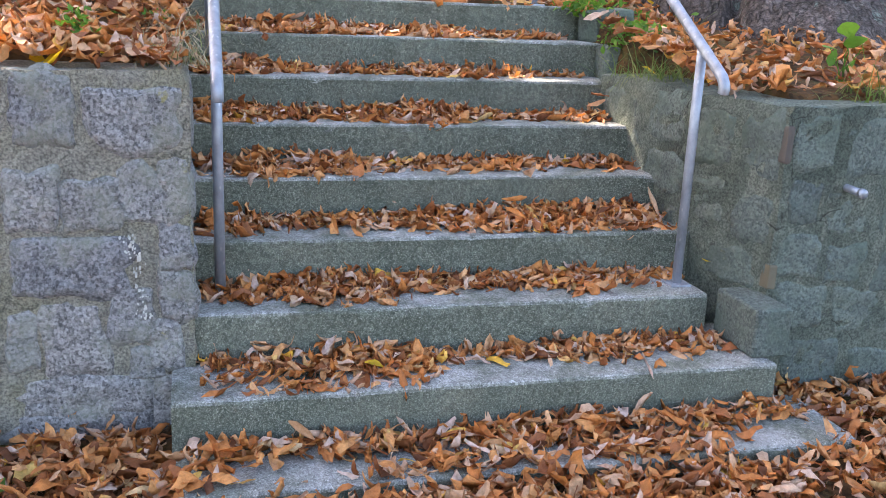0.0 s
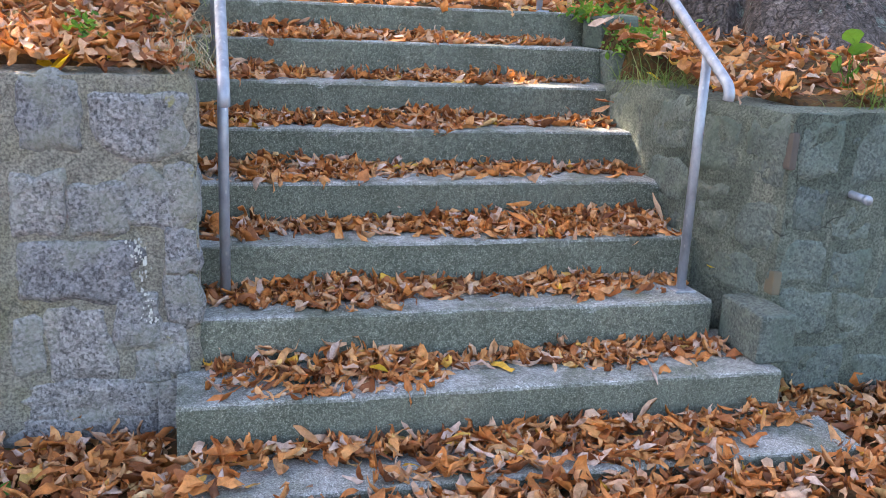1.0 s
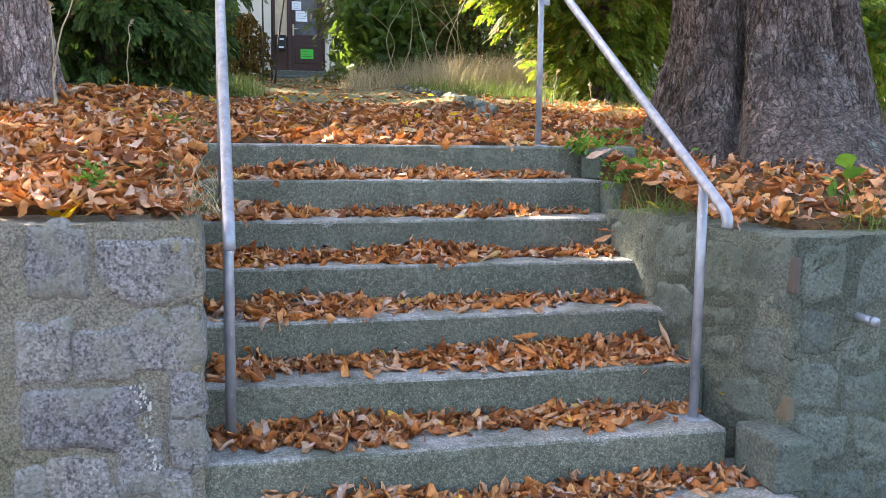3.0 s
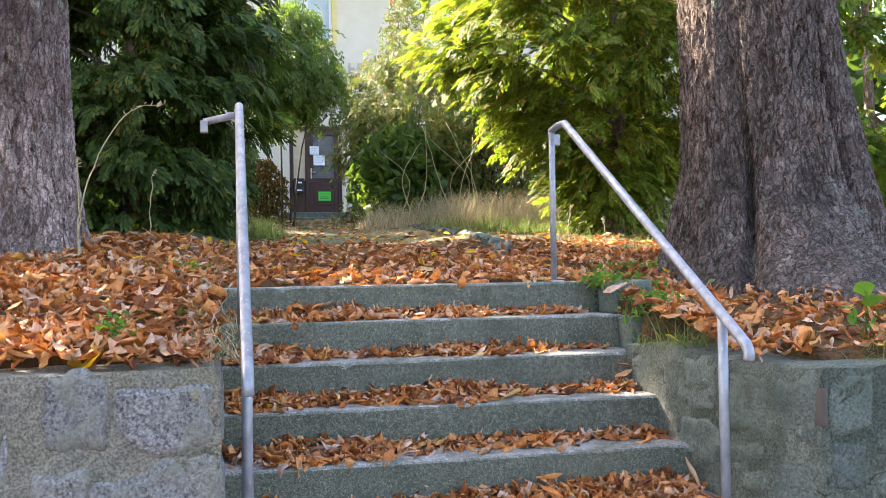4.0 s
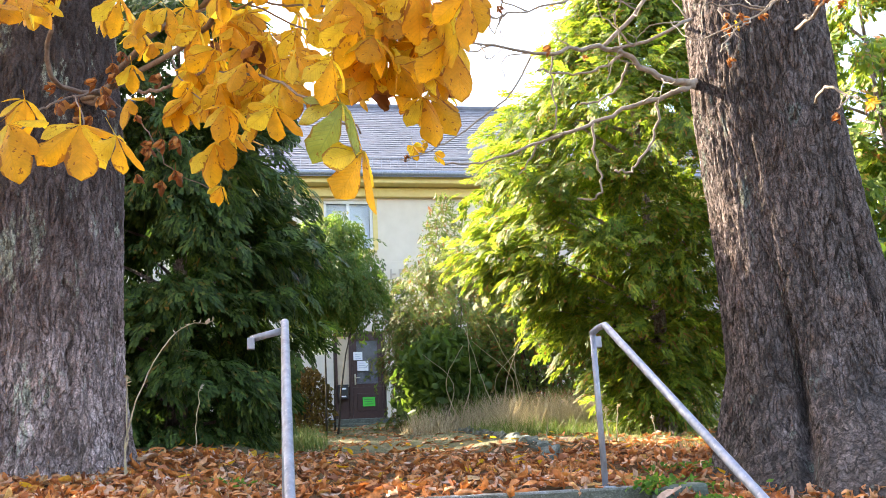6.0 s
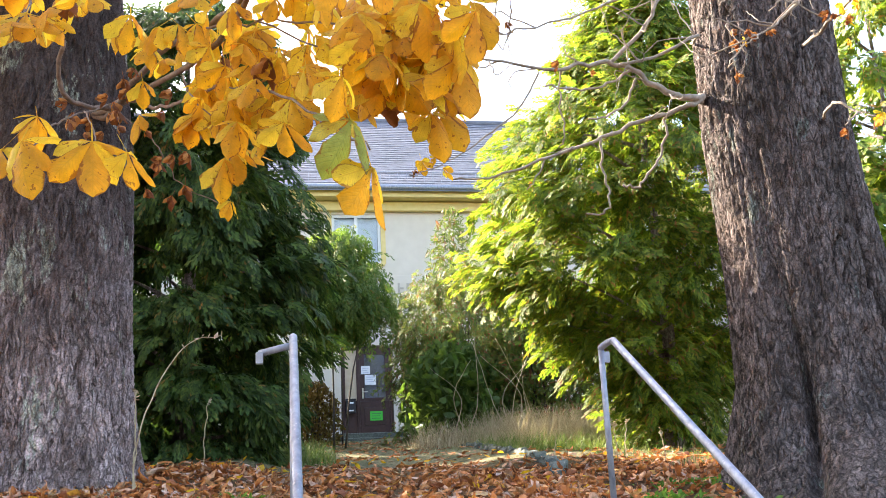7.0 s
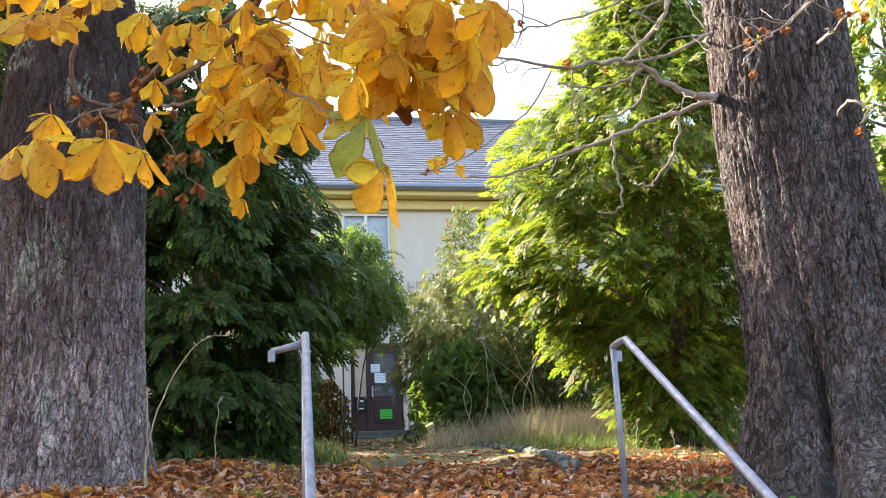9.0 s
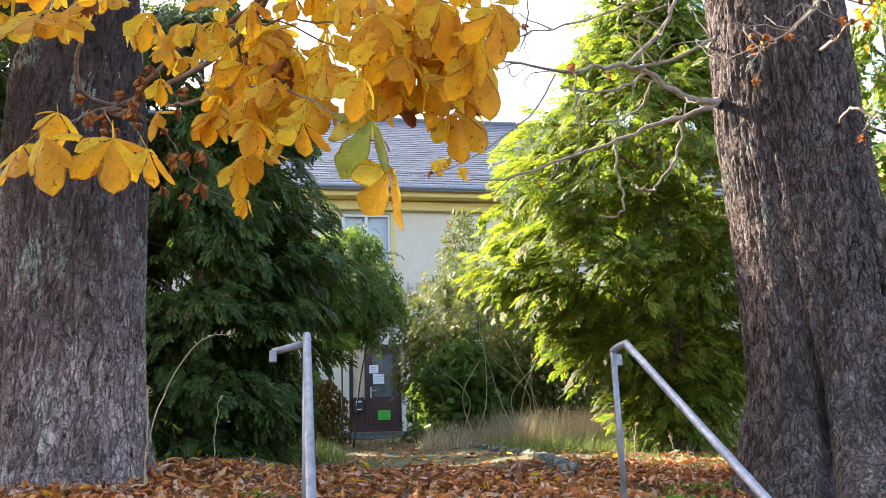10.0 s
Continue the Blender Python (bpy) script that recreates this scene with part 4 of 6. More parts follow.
# boughs of the chestnut above the walk
BOUGHS = [
    ([(-1.35, 3.5, 4.0), (-1.12, 3.06, 3.82), (-0.7, 1.96, 3.7), (-0.36, 1.2, 3.49), (-0.17, 0.59, 3.36), (0.0, -0.2, 3.4)], 0.045, 0.014),
    ([(-1.3, 3.5, 4.0), (-1.07, 3.03, 3.89), (-0.55, 1.73, 3.51), (-0.3, 1.04, 3.36), (-0.14, 0.31, 3.25), (-0.1, -0.4, 3.35)], 0.04, 0.012),
    ([(-1.3, 3.4, 3.95), (-1.1, 2.95, 3.81), (-1.25, 2.63, 3.71), (-1.3, 2.47, 3.8), (-1.25, 2.32, 3.95)], 0.034, 0.018),
    ([(-1.3, 3.4, 3.95), (-1.09, 2.85, 3.79), (-1.0, 1.49, 3.15), (-0.87, 0.58, 2.73), (-0.8, 0.05, 2.43)], 0.014, 0.004),
    ([(-1.02, 1.85, 3.33), (-0.76, 0.79, 2.81), (-0.61, 0.09, 2.46)], 0.008, 0.003),
    ([(-1.2, 3.4, 3.95), (-0.97, 2.86, 3.83), (-0.7, 2.07, 3.45), (-0.51, 1.52, 3.26), (-0.29, 0.96, 3.08), (-0.06, 0.52, 2.85), (0.1, 0.09, 2.57), (0.2, -0.08, 2.42)], 0.026, 0.004),
    ([(-1.09, 2.85, 3.79), (-0.76, 2.31, 3.38), (-0.65, 2.19, 3.17), (-0.55, 2.14, 3.03), (-0.31, 1.99, 2.88)], 0.007, 0.003),
    ([(-0.41, 1.2, 3.47), (-0.15, 0.67, 3.23), (0.13, 0.31, 3.04), (0.35, 0.12, 2.91), (0.53, 0.02, 2.83)], 0.012, 0.003),
    ([(-0.15, 0.67, 3.23), (0.18, 0.36, 2.93), (0.39, 0.18, 2.77), (0.5, 0.07, 2.72)], 0.008, 0.003),
    ([(-0.51, 1.47, 3.36), (-0.4, 0.98, 3.01), (-0.23, 0.75, 2.81)], 0.009, 0.003),
    ([(-0.16, 0.42, 3.26), (0.12, 0.07, 3.05), (0.35, -0.11, 2.92), (0.53, -0.11, 2.85)], 0.009, 0.003),
    ([(-1.4, 3.3, 4.6), (-1.1, 1.8, 4.1), (-1.0, 1.02, 3.63), (-0.89, 0.38, 3.14), (-0.85, 0.06, 2.88)], 0.03, 0.004),
    ([(-1.6, 3.4, 5.4), (-0.6, 2.2, 5.0), (0.6, 1.2, 4.5), (1.1, 0.6, 3.9)], 0.06, 0.008),
]
bough_paths = [branch(p, 0.5 * a, 0.75 * b, TWIG_BROWN, chestnut, 20 + i) for i, (p, a, b) in enumerate(BOUGHS)]

# bare branches of the old tree
BARE = [
    ([(3.05, 3.2, 4.12), (2.93, 3.1, 4.08), (2.42, 2.18, 3.65), (2.21, 2.15, 3.67), (1.98, 2.09, 3.78), (1.73, 1.96, 3.75), (1.4, 1.8, 3.62), (1.06, 1.68, 3.6), (0.75, 1.63, 3.6)], 0.045, 0.005),
    ([(3.05, 3.2, 4.08), (2.93, 3.1, 4.04), (2.42, 2.19, 3.63), (2.26, 2.18, 3.56), (2.03, 2.2, 3.49), (1.78, 2.22, 3.38), (1.48, 2.26, 3.28), (1.17, 2.28, 3.17), (0.9, 2.24, 3.13)], 0.034, 0.006),
    ([(1.8, 2.21, 3.39), (1.82, 2.28, 3.21), (1.86, 2.31, 3.08), (1.83, 2.35, 2.97), (1.73, 2.39, 2.98)], 0.011, 0.008),
    ([(2.23, 2.2, 3.55), (2.21, 2.29, 3.35), (2.13, 2.38, 3.21), (2.08, 2.42, 3.16), (2.0, 2.44, 3.18)], 0.012, 0.009),
    ([(1.98, 2.09, 3.78), (1.8, 2.1, 3.67), (1.62, 2.06, 3.63), (1.42, 2.02, 3.62)], 0.012, 0.008),
    ([(1.82, 2.03, 3.78), (2.02, 1.97, 3.97), (2.12, 1.95, 4.15), (2.16, 1.96, 4.3)], 0.017, 0.014),
    ([(1.33, 1.82, 3.61), (1.18, 1.75, 3.36), (0.96, 1.78, 3.18), (0.75, 1.76, 3.04), (0.58, 1.71, 2.97)], 0.009, 0.004),
    ([(1.47, 1.87, 3.66), (1.48, 1.95, 3.49), (1.51, 2.01, 3.31), (1.48, 2.04, 3.26)], 0.008, 0.006),
    ([(2.01, 2.1, 3.73), (1.96, 2.18, 3.6), (1.84, 2.25, 3.54), (1.76, 2.28, 3.54)], 0.011, 0.008),
    ([(2.9, 3.1, 4.5), (2.38, 2.03, 3.98), (2.09, 2.01, 3.82), (1.88, 2.01, 3.77)], 0.016, 0.012),
    ([(2.16, 1.96, 4.3), (1.74, 1.91, 4.07), (1.36, 1.79, 3.88), (1.07, 1.7, 3.77), (0.82, 1.65, 3.75)], 0.012, 0.004),
    ([(3.54, 2.75, 4.32), (2.82, 1.52, 3.74), (2.71, 1.1, 3.67), (2.67, 0.86, 3.65)], 0.02, 0.006),
    ([(3.6, 2.75, 3.75), (2.82, 1.46, 3.32), (2.8, 1.27, 3.19), (2.77, 1.08, 3.08)], 0.016, 0.005),
    ([(3.4, 2.75, 4.5), (2.74, 1.44, 3.96), (2.4, 1.2, 3.62), (2.13, 1.07, 3.45)], 0.018, 0.004),
    ([(1.48, 2.26, 3.28), (1.4, 2.3, 3.15), (1.36, 2.32, 3.1)], 0.008, 0.005),
    ([(1.17, 2.28, 3.17), (1.05, 2.35, 3.05)], 0.006, 0.003),
]
bare_paths = [branch(p, 0.7 * a, 0.75 * b, TWIG, old_tree, 50 + i, wob=0.025) for i, (p, a, b) in enumerate(BARE)]
rng = np.random.default_rng(71)
for i in range(46):   # side twigs
    P = bare_paths[rng.choice([0, 0, 1, 5, 9, 10, 10, 11, 12, 13, 13])]
    p = P[int(rng.integers(len(P) // 3, len(P)))]
    d = Vector(rng.normal(0, 1, 3)) * 0.6 + Vector((-0.5, -0.2, 0.15))
    q = p + d.normalized() * float(rng.uniform(0.1, 0.3))
    e = q + Vector(rng.normal(0, 0.08, 3)) + Vector((0, 0, rng.uniform(-0.12, 0.1)))
    branch([p, q, e], 0.005, 0.002, TWIG, old_tree, 90 + i, "twig", sides=5)


# ---- chestnut leaves: five to seven leaflets on a stalk ----
def palmate(seed, leaflets=6, droop=0.9, curl=1.0, segs=9, cols=5):
    """A hanging compound leaf: stalk end at the origin, leaflets falling outwards; longest leaflet 1."""
    rnd = random.Random(seed)
    V, Fc, U = [], [], []
    sides = [2 * c / (cols - 1) - 1 for c in range(cols)]
    for i in range(leaflets):
        f = (i - (leaflets - 1) / 2) / ((leaflets - 1) / 2)
        a = f * rnd.uniform(1.6, 2.1) + rnd.uniform(-0.14, 0.14)
        L = (1 - 0.45 * abs(f) ** 1.3) * rnd.uniform(0.8, 1.05)
        W = L * rnd.uniform(0.44, 0.56)
        down, fold, roll = droop * rnd.uniform(0.5, 1.5), rnd.uniform(0.1, 0.6) * curl, rnd.uniform(-0.7, 0.7) * curl
        wave, ph = rnd.uniform(0.01, 0.035) * curl, rnd.uniform(0, 6)
        p, ang = Vector((0.02, 0, 0)), -0.1 - 0.35 * droop * rnd.random()
        out, side = Vector((math.cos(a), math.sin(a), 0)), Vector((-math.sin(a), math.cos(a), 0))
        b = len(V)
        for k in range(segs + 1):
            t = k / segs
            w = W / 2 * float(np.interp(t, [0, 0.12, 0.3, 0.5, 0.68, 0.8, 0.9, 0.96, 1], [0.06, 0.16, 0.45, 0.8, 1.0, 0.93, 0.6, 0.28, 0.03]))
            dirn = out * math.cos(ang) + Vector((0, 0, 1)) * math.sin(ang)
            nrm = dirn.cross(side)
            s2 = side * math.cos(roll * t) + nrm * math.sin(roll * t)
            n2 = dirn.cross(s2)
            for q in sides:
                jag = 1 + (0.12 * rnd.uniform(-1, 1) if abs(q) == 1 else 0)
                lift = abs(q) ** 1.3 * w * math.sin(fold) - wave * math.sin(ph + 9 * t + 2 * q) * abs(q)
                V.append(tuple(p + s2 * (q * w * jag * math.cos(fold)) - n2 * lift))
                U.append((t, q))
            p = p + dirn * (L / segs)
            ang -= down / segs * (1.3 - 0.5 * t)
        for k in range(segs):
            for c in range(cols - 1):
                q = b + k * cols + c
                Fc.append((q, q + 1, q + cols + 1, q + cols))
    b = len(V)
    for x, w in ((-0.5, 0.008), (0.02, 0.012)):
        for s in (-1, 1):
            V.append((x, s * w, 0))
            U.append((0, 0))
    Fc.append((b, b + 1, b + 3, b + 2))
    return V, Fc, U


def leaf_mesh(mat, *shape):
    """A compound leaf's mesh with its along and across coordinates, to be shared."""
    V, Fc, U = palmate(*shape)
    ob = raw("leaf", V, Fc, mat, smooth=True)
    me = ob.data
    bpy.data.objects.remove(ob)
    U = np.asarray(U, np.float32)
    idx = np.empty(len(me.loops), np.int32)
    me.loops.foreach_get("vertex_index", idx)
    me.uv_layers.new(name="blade").data.foreach_set("uv", U[idx].ravel())
    return me


PALM = [leaf_mesh(YELLOW, 200 + i, 5 + i % 3, 0.3 + 0.12 * i, 0.8) for i in range(7)]
DRY = leaf_mesh(WITHERED, 333, 6, 1.7, 2.4)
GREENLEAF = leaf_mesh(GREENISH, 340, 6, 0.8)


def hang_leaf(p, size, yaw, tip, roll, mesh, parent):
    o = new("leaf", mesh)
    o.parent = parent
    o.matrix_local = Matrix.Translation(p) @ Matrix.Rotation(yaw, 4, "Z") @ Matrix.Rotation(tip, 4, "Y") @ Matrix.Rotation(roll, 4, "X") @ Matrix.Scale(size, 4)


rng = np.random.default_rng(5)
# the large leaves that hang at the ends of the low twigs: place, size, tip
for p, s, yaw, tip, mesh in [((0.14, -0.12, 2.50), 0.22, -1.2, 1.0, GREENLEAF), ((0.20, -0.10, 2.36), 0.23, -1.0, 1.25, PALM[1]), ((-0.61, 0.02, 2.47), 0.19, -1.3, 0.95, PALM[2]), ((-0.52, 0.08, 2.46), 0.16, -0.6, 1.0, PALM[0]),
                             ((-0.80, 0.0, 2.46), 0.19, -1.7, 0.95, PALM[3]), ((-0.88, 0.1, 2.47), 0.18, -2.2, 0.9, PALM[1]), ((-0.84, 0.3, 2.66), 0.15, -1.2, 0.8, PALM[4]), ((-0.31, 1.95, 2.90), 0.13, -1.0, 1.0, PALM[5]), ((-0.55, 2.1, 3.03), 0.12, -1.5, 1.2, DRY),
                             ((-0.62, 2.1, 3.2), 0.11, -0.5, 1.2, DRY), ((-0.84, 0.1, 2.92), 0.2, -1.4, 0.7, PALM[0]), ((-0.98, 0.3, 3.0), 0.19, -2.2, 0.6, PALM[2]), ((0.5, 0.02, 2.75), 0.19, -0.7, 0.9, PALM[6]), ((0.42, 0.1, 2.62), 0.17, -1.0, 1.0, PALM[3]),
                             ((-0.23, 0.72, 2.83), 0.18, -1.3, 0.9, PALM[4]), ((-0.4, 0.95, 2.95), 0.18, -1.6, 1.0, PALM[5]), ((-0.05, 0.45, 2.72), 0.18, -1.2, 1.0, PALM[0]), ((-0.28, 0.9, 2.74), 0.18, -1.9, 1.1, PALM[6])]:
    hang_leaf(p, s, yaw, tip, rng.normal(0, 0.2), mesh, chestnut)
for i in range(112):
    k = int(rng.choice([0, 0, 1, 1, 5, 5, 7, 7, 7, 8, 8, 8, 9, 10, 10, 10, 11, 12]))
    P = bough_paths[k]
    j = int(rng.integers(int(len(P) * 0.45), len(P)))
    p = P[j] + Vector(rng.normal(0, 1, 3) * np.array((0.11, 0.13, 0.06))) + Vector((0.02, -0.05, -0.03))
    if k == 5 and p.z < 2.55 or p.x > 0.5:
        continue
    mesh = DRY if rng.random() < 0.1 else PALM[int(rng.integers(7))]
    hang_leaf(p, rng.uniform(0.13, 0.2) * (0.7 if mesh is DRY else 1), rng.normal(-1.3, 1.1), rng.normal(0.75, 0.35), rng.normal(0, 0.35), mesh, chestnut)
# the dense spray of leaves between the boughs
A, C = Vector((-0.62, 1.9, 3.42)), Vector((0.4, 0.05, 2.78))
for i in range(98):
    s = rng.random() ** 0.8
    p = A.lerp(C, s) + Vector((rng.normal(0, 0.1), rng.normal(0, 0.22), rng.uniform(-0.1, 0.42) * (1 - 0.35 * s)))
    if p.x > 0.5:
        continue
    mesh = DRY if rng.random() < 0.08 else PALM[int(rng.integers(7))]
    hang_leaf(p, rng.uniform(0.13, 0.2), rng.normal(-1.3, 1.0), rng.normal(0.8, 0.35), rng.normal(0, 0.35), mesh, chestnut)
for i in range(22):
    p = Vector((rng.uniform(-1.45, -0.5), rng.uniform(0.2, 1.6), 0))
    p.z = 3.05 + 0.33 * (p.y) + rng.uniform(-0.05, 0.3)
    hang_leaf(p, rng.uniform(0.13, 0.19), rng.normal(-1.5, 1.0), rng.normal(0.8, 0.3), rng.normal(0, 0.3), PALM[int(rng.integers(7))], chestnut)
# shrivelled brown leaves round the fork
for i in range(26):
    p = Vector((rng.uniform(-1.2, -0.55), rng.uniform(2.0, 2.6), rng.uniform(3.1, 3.75)))
    hang_leaf(p, rng.uniform(0.07, 0.13), rng.uniform(-2.5, 0), rng.normal(0.9, 0.4), rng.normal(0, 0.5), DRY, chestnut)
# the rest of the crown, overhead and beyond the walk
n = 420
P = np.stack([rng.normal(-1.6, 2.2, n), rng.normal(2.0, 1.9, n), rng.uniform(3.7, 7.5, n)], 1)
P = P[((P[:, 0] < -1.2) | (P[:, 1] > 2.5)) & (P[:, 2] > 3.55 + 0.42 * np.maximum(0, P[:, 1] + 0.4)) & ((P[:, 0] < 0.55) | (P[:, 2] > 5.2))]
# unseen cluster of oversized leaves, added to screen low leaves and stairs from sun
m = 1500
Q = np.stack([rng.normal(-3.8, 1.1, m), rng.normal(3.9, 1.2, m), rng.uniform(3.8, 8.6, m)], 1)
P = np.concatenate([P, Q[(Q[:, 0] < -2.2) & (Q[:, 2] > 5.5)]])
P = P[(P[:, 1] < 3.2) | (P[:, 0] < -1.5)]
V0, F0, _ = palmate(401, 6, 0.8, 1.0, 5, 3)
V, Fc = spread(V0, F0, P, turns(rng.normal(0, 0.4, len(P)), rng.normal(0.6, 0.4, len(P)), rng.uniform(0, 6.28, len(P))), np.where(P[:, 0] < -2.2, 1.7, 1.0) * rng.uniform(0.15, 0.22, len(P)))
raw("upper_crown", V, Fc, YELLOW, chestnut, smooth=True)
# small withered leaves that cling to the bare branches
for i in range(34):
    P = bare_paths[int(rng.choice([0, 6, 10, 11, 12, 13, 13, 11]))]
    p = P[int(rng.integers(len(P) // 2, len(P)))] + Vector(rng.normal(0, 0.05, 3))
    hang_leaf(p, rng.uniform(0.05, 0.09), rng.uniform(0, 6.28), rng.normal(0.9, 0.4), rng.normal(0, 0.5), DRY if rng.random() < 0.65 else PALM[int(rng.integers(7))], old_tree)


# ---- shrubs by the house ----
def shrub(name, centre, zs, rs, n, mat, seed, label, size, slim, stems=9, lumps=0.35, depth=0.7, tilt=0.9):
    rng = np.random.default_rng(seed)
    bush = empty(name, label, "shrub")
    P, a, d = crown_points(rng, n, centre, zs, rs, lumps, depth, seed)
    litter("foliage", P, rng, size, tilt, 0.7, slim, mat, 3, bush, kind="stuff")
    zb = bank(centre[0], centre[1]) - 0.05
    for i in range(stems):
        w, h = rng.uniform(0, 6.28), rng.uniform(0.5, 0.95)
        z = zb + (zs[-1] - zb) * h
        r = float(np.interp(z, zs, rs)) * rng.uniform(0.3, 0.8)
        branch([(centre[0] + 0.1 * math.cos(w), centre[1] + 0.1 * math.sin(w), zb), (centre[0] + 0.45 * r * math.cos(w), centre[1] + 0.45 * r * math.sin(w), zb + (z - zb) * 0.55), (centre[0] + r * math.cos(w), centre[1] + r * math.sin(w), z)], 0.022, 0.005, TWIG_DARK, bush, seed + i, "stem", sides=5)
    return bush


def cypress_shrub(centre, zs, rs, n, mat, seed, label, size, lumps=0.22, depth=0.6, hang=0.45, stems=9):
    """A loose shrub of hanging scaly sprays on thin stems."""
    rng = np.random.default_rng(seed)
    bush = empty("shrub", label, "shrub")
    C, ca, d = crown_points(rng, n // 22, centre, zs, rs, lumps, depth, seed)
    pick = rng.integers(0, len(C), n)
    P = C[pick] + rng.normal(0, 1, (n, 3)) * np.array((0.13, 0.13, 0.12))
    V0, F0 = frond(3, 0.5, seed)
    V, Fc = spread(V0, F0, P, turns(rng.normal(0, 0.6, n), rng.normal(hang, 0.4, n), ca[pick] + rng.normal(0, 0.7, n)), rng.uniform(*size, n))
    tagged(raw("foliage", V, Fc, mat, bush), kind="stuff")
    zb = bank(centre[0], centre[1]) - 0.05
    for i in range(stems):
        w, z = rng.uniform(0, 6.28), zb + (zs[-1] - zb) * rng.uniform(0.55, 0.95)
        r = float(np.interp(z, zs, rs)) * rng.uniform(0.3, 0.8)
        branch([(centre[0] + 0.1 * math.cos(w), centre[1] + 0.1 * math.sin(w), zb), (centre[0] + 0.45 * r * math.cos(w), centre[1] + 0.45 * r * math.sin(w), zb + (z - zb) * 0.55), (centre[0] + r * math.cos(w), centre[1] + r * math.sin(w), z)], 0.022, 0.005, TWIG_DARK, bush, seed + i, "stem", sides=5)
    return bush


cypress_shrub((3.28, 14.0), [2.3, 2.8, 3.5, 4.2, 4.8, 5.3], [1.0, 1.15, 1.25, 1.3, 1.2, 0.5], 8500, MIXED, 31, "rambling olive-green cypress shrub with reddish autumn tips before the house", (0.1, 0.2), 0.28, 0.4)
shrub("shrub", (4.4, 13.0), [2.1, 2.6, 3.3, 4.0, 4.6], [0.8, 1.05, 1.1, 0.9, 0.3], 4200, MIXED, 37, "broad-leaved green shrub with russet and yellow leaves behind the dry grass", (0.09, 0.18), 0.42)
shrub("shrub", (3.55, 16.0), [5.4, 5.9, 6.6, 7.2], [0.5, 0.6, 0.45, 0.15], 1100, MIXED, 32, "thin pale shrub top rising behind the bushes", (0.08, 0.2), 0.25, 5)
shrub("shrub", (2.75, 12.6), [2.05, 2.4, 2.9, 3.5, 3.8], [0.5, 0.75, 0.8, 0.6, 0.2], 2300, WEED_DARK, 33, "broad-leaved dark green bush leaning over the path by the door", (0.14, 0.28), 0.45)
cypress_shrub((0.92, 13.0), [4.1, 4.4, 4.9, 5.4, 5.8], [0.5, 0.76, 0.8, 0.6, 0.2], 3200, LIGHT_GREEN, 34, "light green shrub with drooping sprays beside the door", (0.14, 0.28), 0.15, hang=0.8, stems=2)
cypress_shrub((1.2, 15.2), [4.7, 5.0, 5.4, 5.8], [0.4, 0.6, 0.6, 0.3], 1300, THUJA_L, 38, "dark hanging bough of an evergreen over the door", (0.14, 0.28), 0.15, hang=0.8, stems=1)
shrub("shrub", (0.62, 15.0), [2.3, 2.6, 3.1, 3.5], [0.42, 0.48, 0.42, 0.15], 2600, RUST, 35, "rust-brown low shrub beside the doorstep", (0.06, 0.13), 0.35)
shrub("shrub", (5.9, 12.6), [1.9, 2.6, 3.6, 4.4], [1.2, 1.5, 1.3, 0.3], 3500, MIXED, 36, "green shrub with yellowing leaves behind the dry grass", (0.1, 0.22), 0.35)
far_hedge = tagged(new("far_trees"), "distant dark green trees beside the house", "trees")
rng = np.random.default_rng(40)
n = 5000
P = np.stack([np.concatenate([rng.uniform(-16, -6.5, n // 2), rng.uniform(11, 26, n // 2)]), rng.uniform(13, 19, n), rng.uniform(1.5, 9, n) * (0.6 + 0.4 * rng.random(n))], 1)
litter("foliage", P, rng, (0.55, 1.1), 0.9, 0.6, 0.5, THUJA_L, 3, far_hedge, kind="stuff")


# ---- grasses and weeds ----
def blades(name, roots, rng, height, lean, mat, width=0.004, label="", category="grass", droop=0.5):
    roots = np.asarray(roots)
    n, segs = len(roots), 4
    H = rng.uniform(*height, n)
    a = rng.uniform(0, 2 * math.pi, n)
    l = np.abs(rng.normal(lean, 0.3, n))
    V = np.zeros((n, segs + 1, 2, 3))
    x, z, ang = np.zeros(n), np.zeros(n), l.copy()
    for k in range(segs + 1):
        w = width * (1 - 0.85 * k / segs)
        for s in (0, 1):
            o = (s - 0.5) * 2 * w
            V[:, k, s, 0] = roots[:, 0] + x * np.cos(a) - o * np.sin(a)
            V[:, k, s, 1] = roots[:, 1] + x * np.sin(a) + o * np.cos(a)
            V[:, k, s, 2] = roots[:, 2] + z
        x, z = x + np.sin(ang) * H / segs, z + np.cos(ang) * H / segs
        ang = ang + droop * rng.uniform(0.3, 1.2, n)
    q = [(k * 2, k * 2 + 1, k * 2 + 3, k * 2 + 2) for k in range(segs)]
    Fc = (np.arange(n)[:, None, None] * (segs + 1) * 2 + np.array(q)[None]).reshape(-1, 4)
    return tagged(raw(name, V.reshape(-1, 3), Fc, mat), label, category, kind="stuff")


def on_bank(rng, n, x0, x1, y0, y1, sunk=0.01):
    return [(x, y, bank(x, y) - sunk) for x, y in zip(rng.uniform(x0, x1, n), rng.uniform(y0, y1, n))]


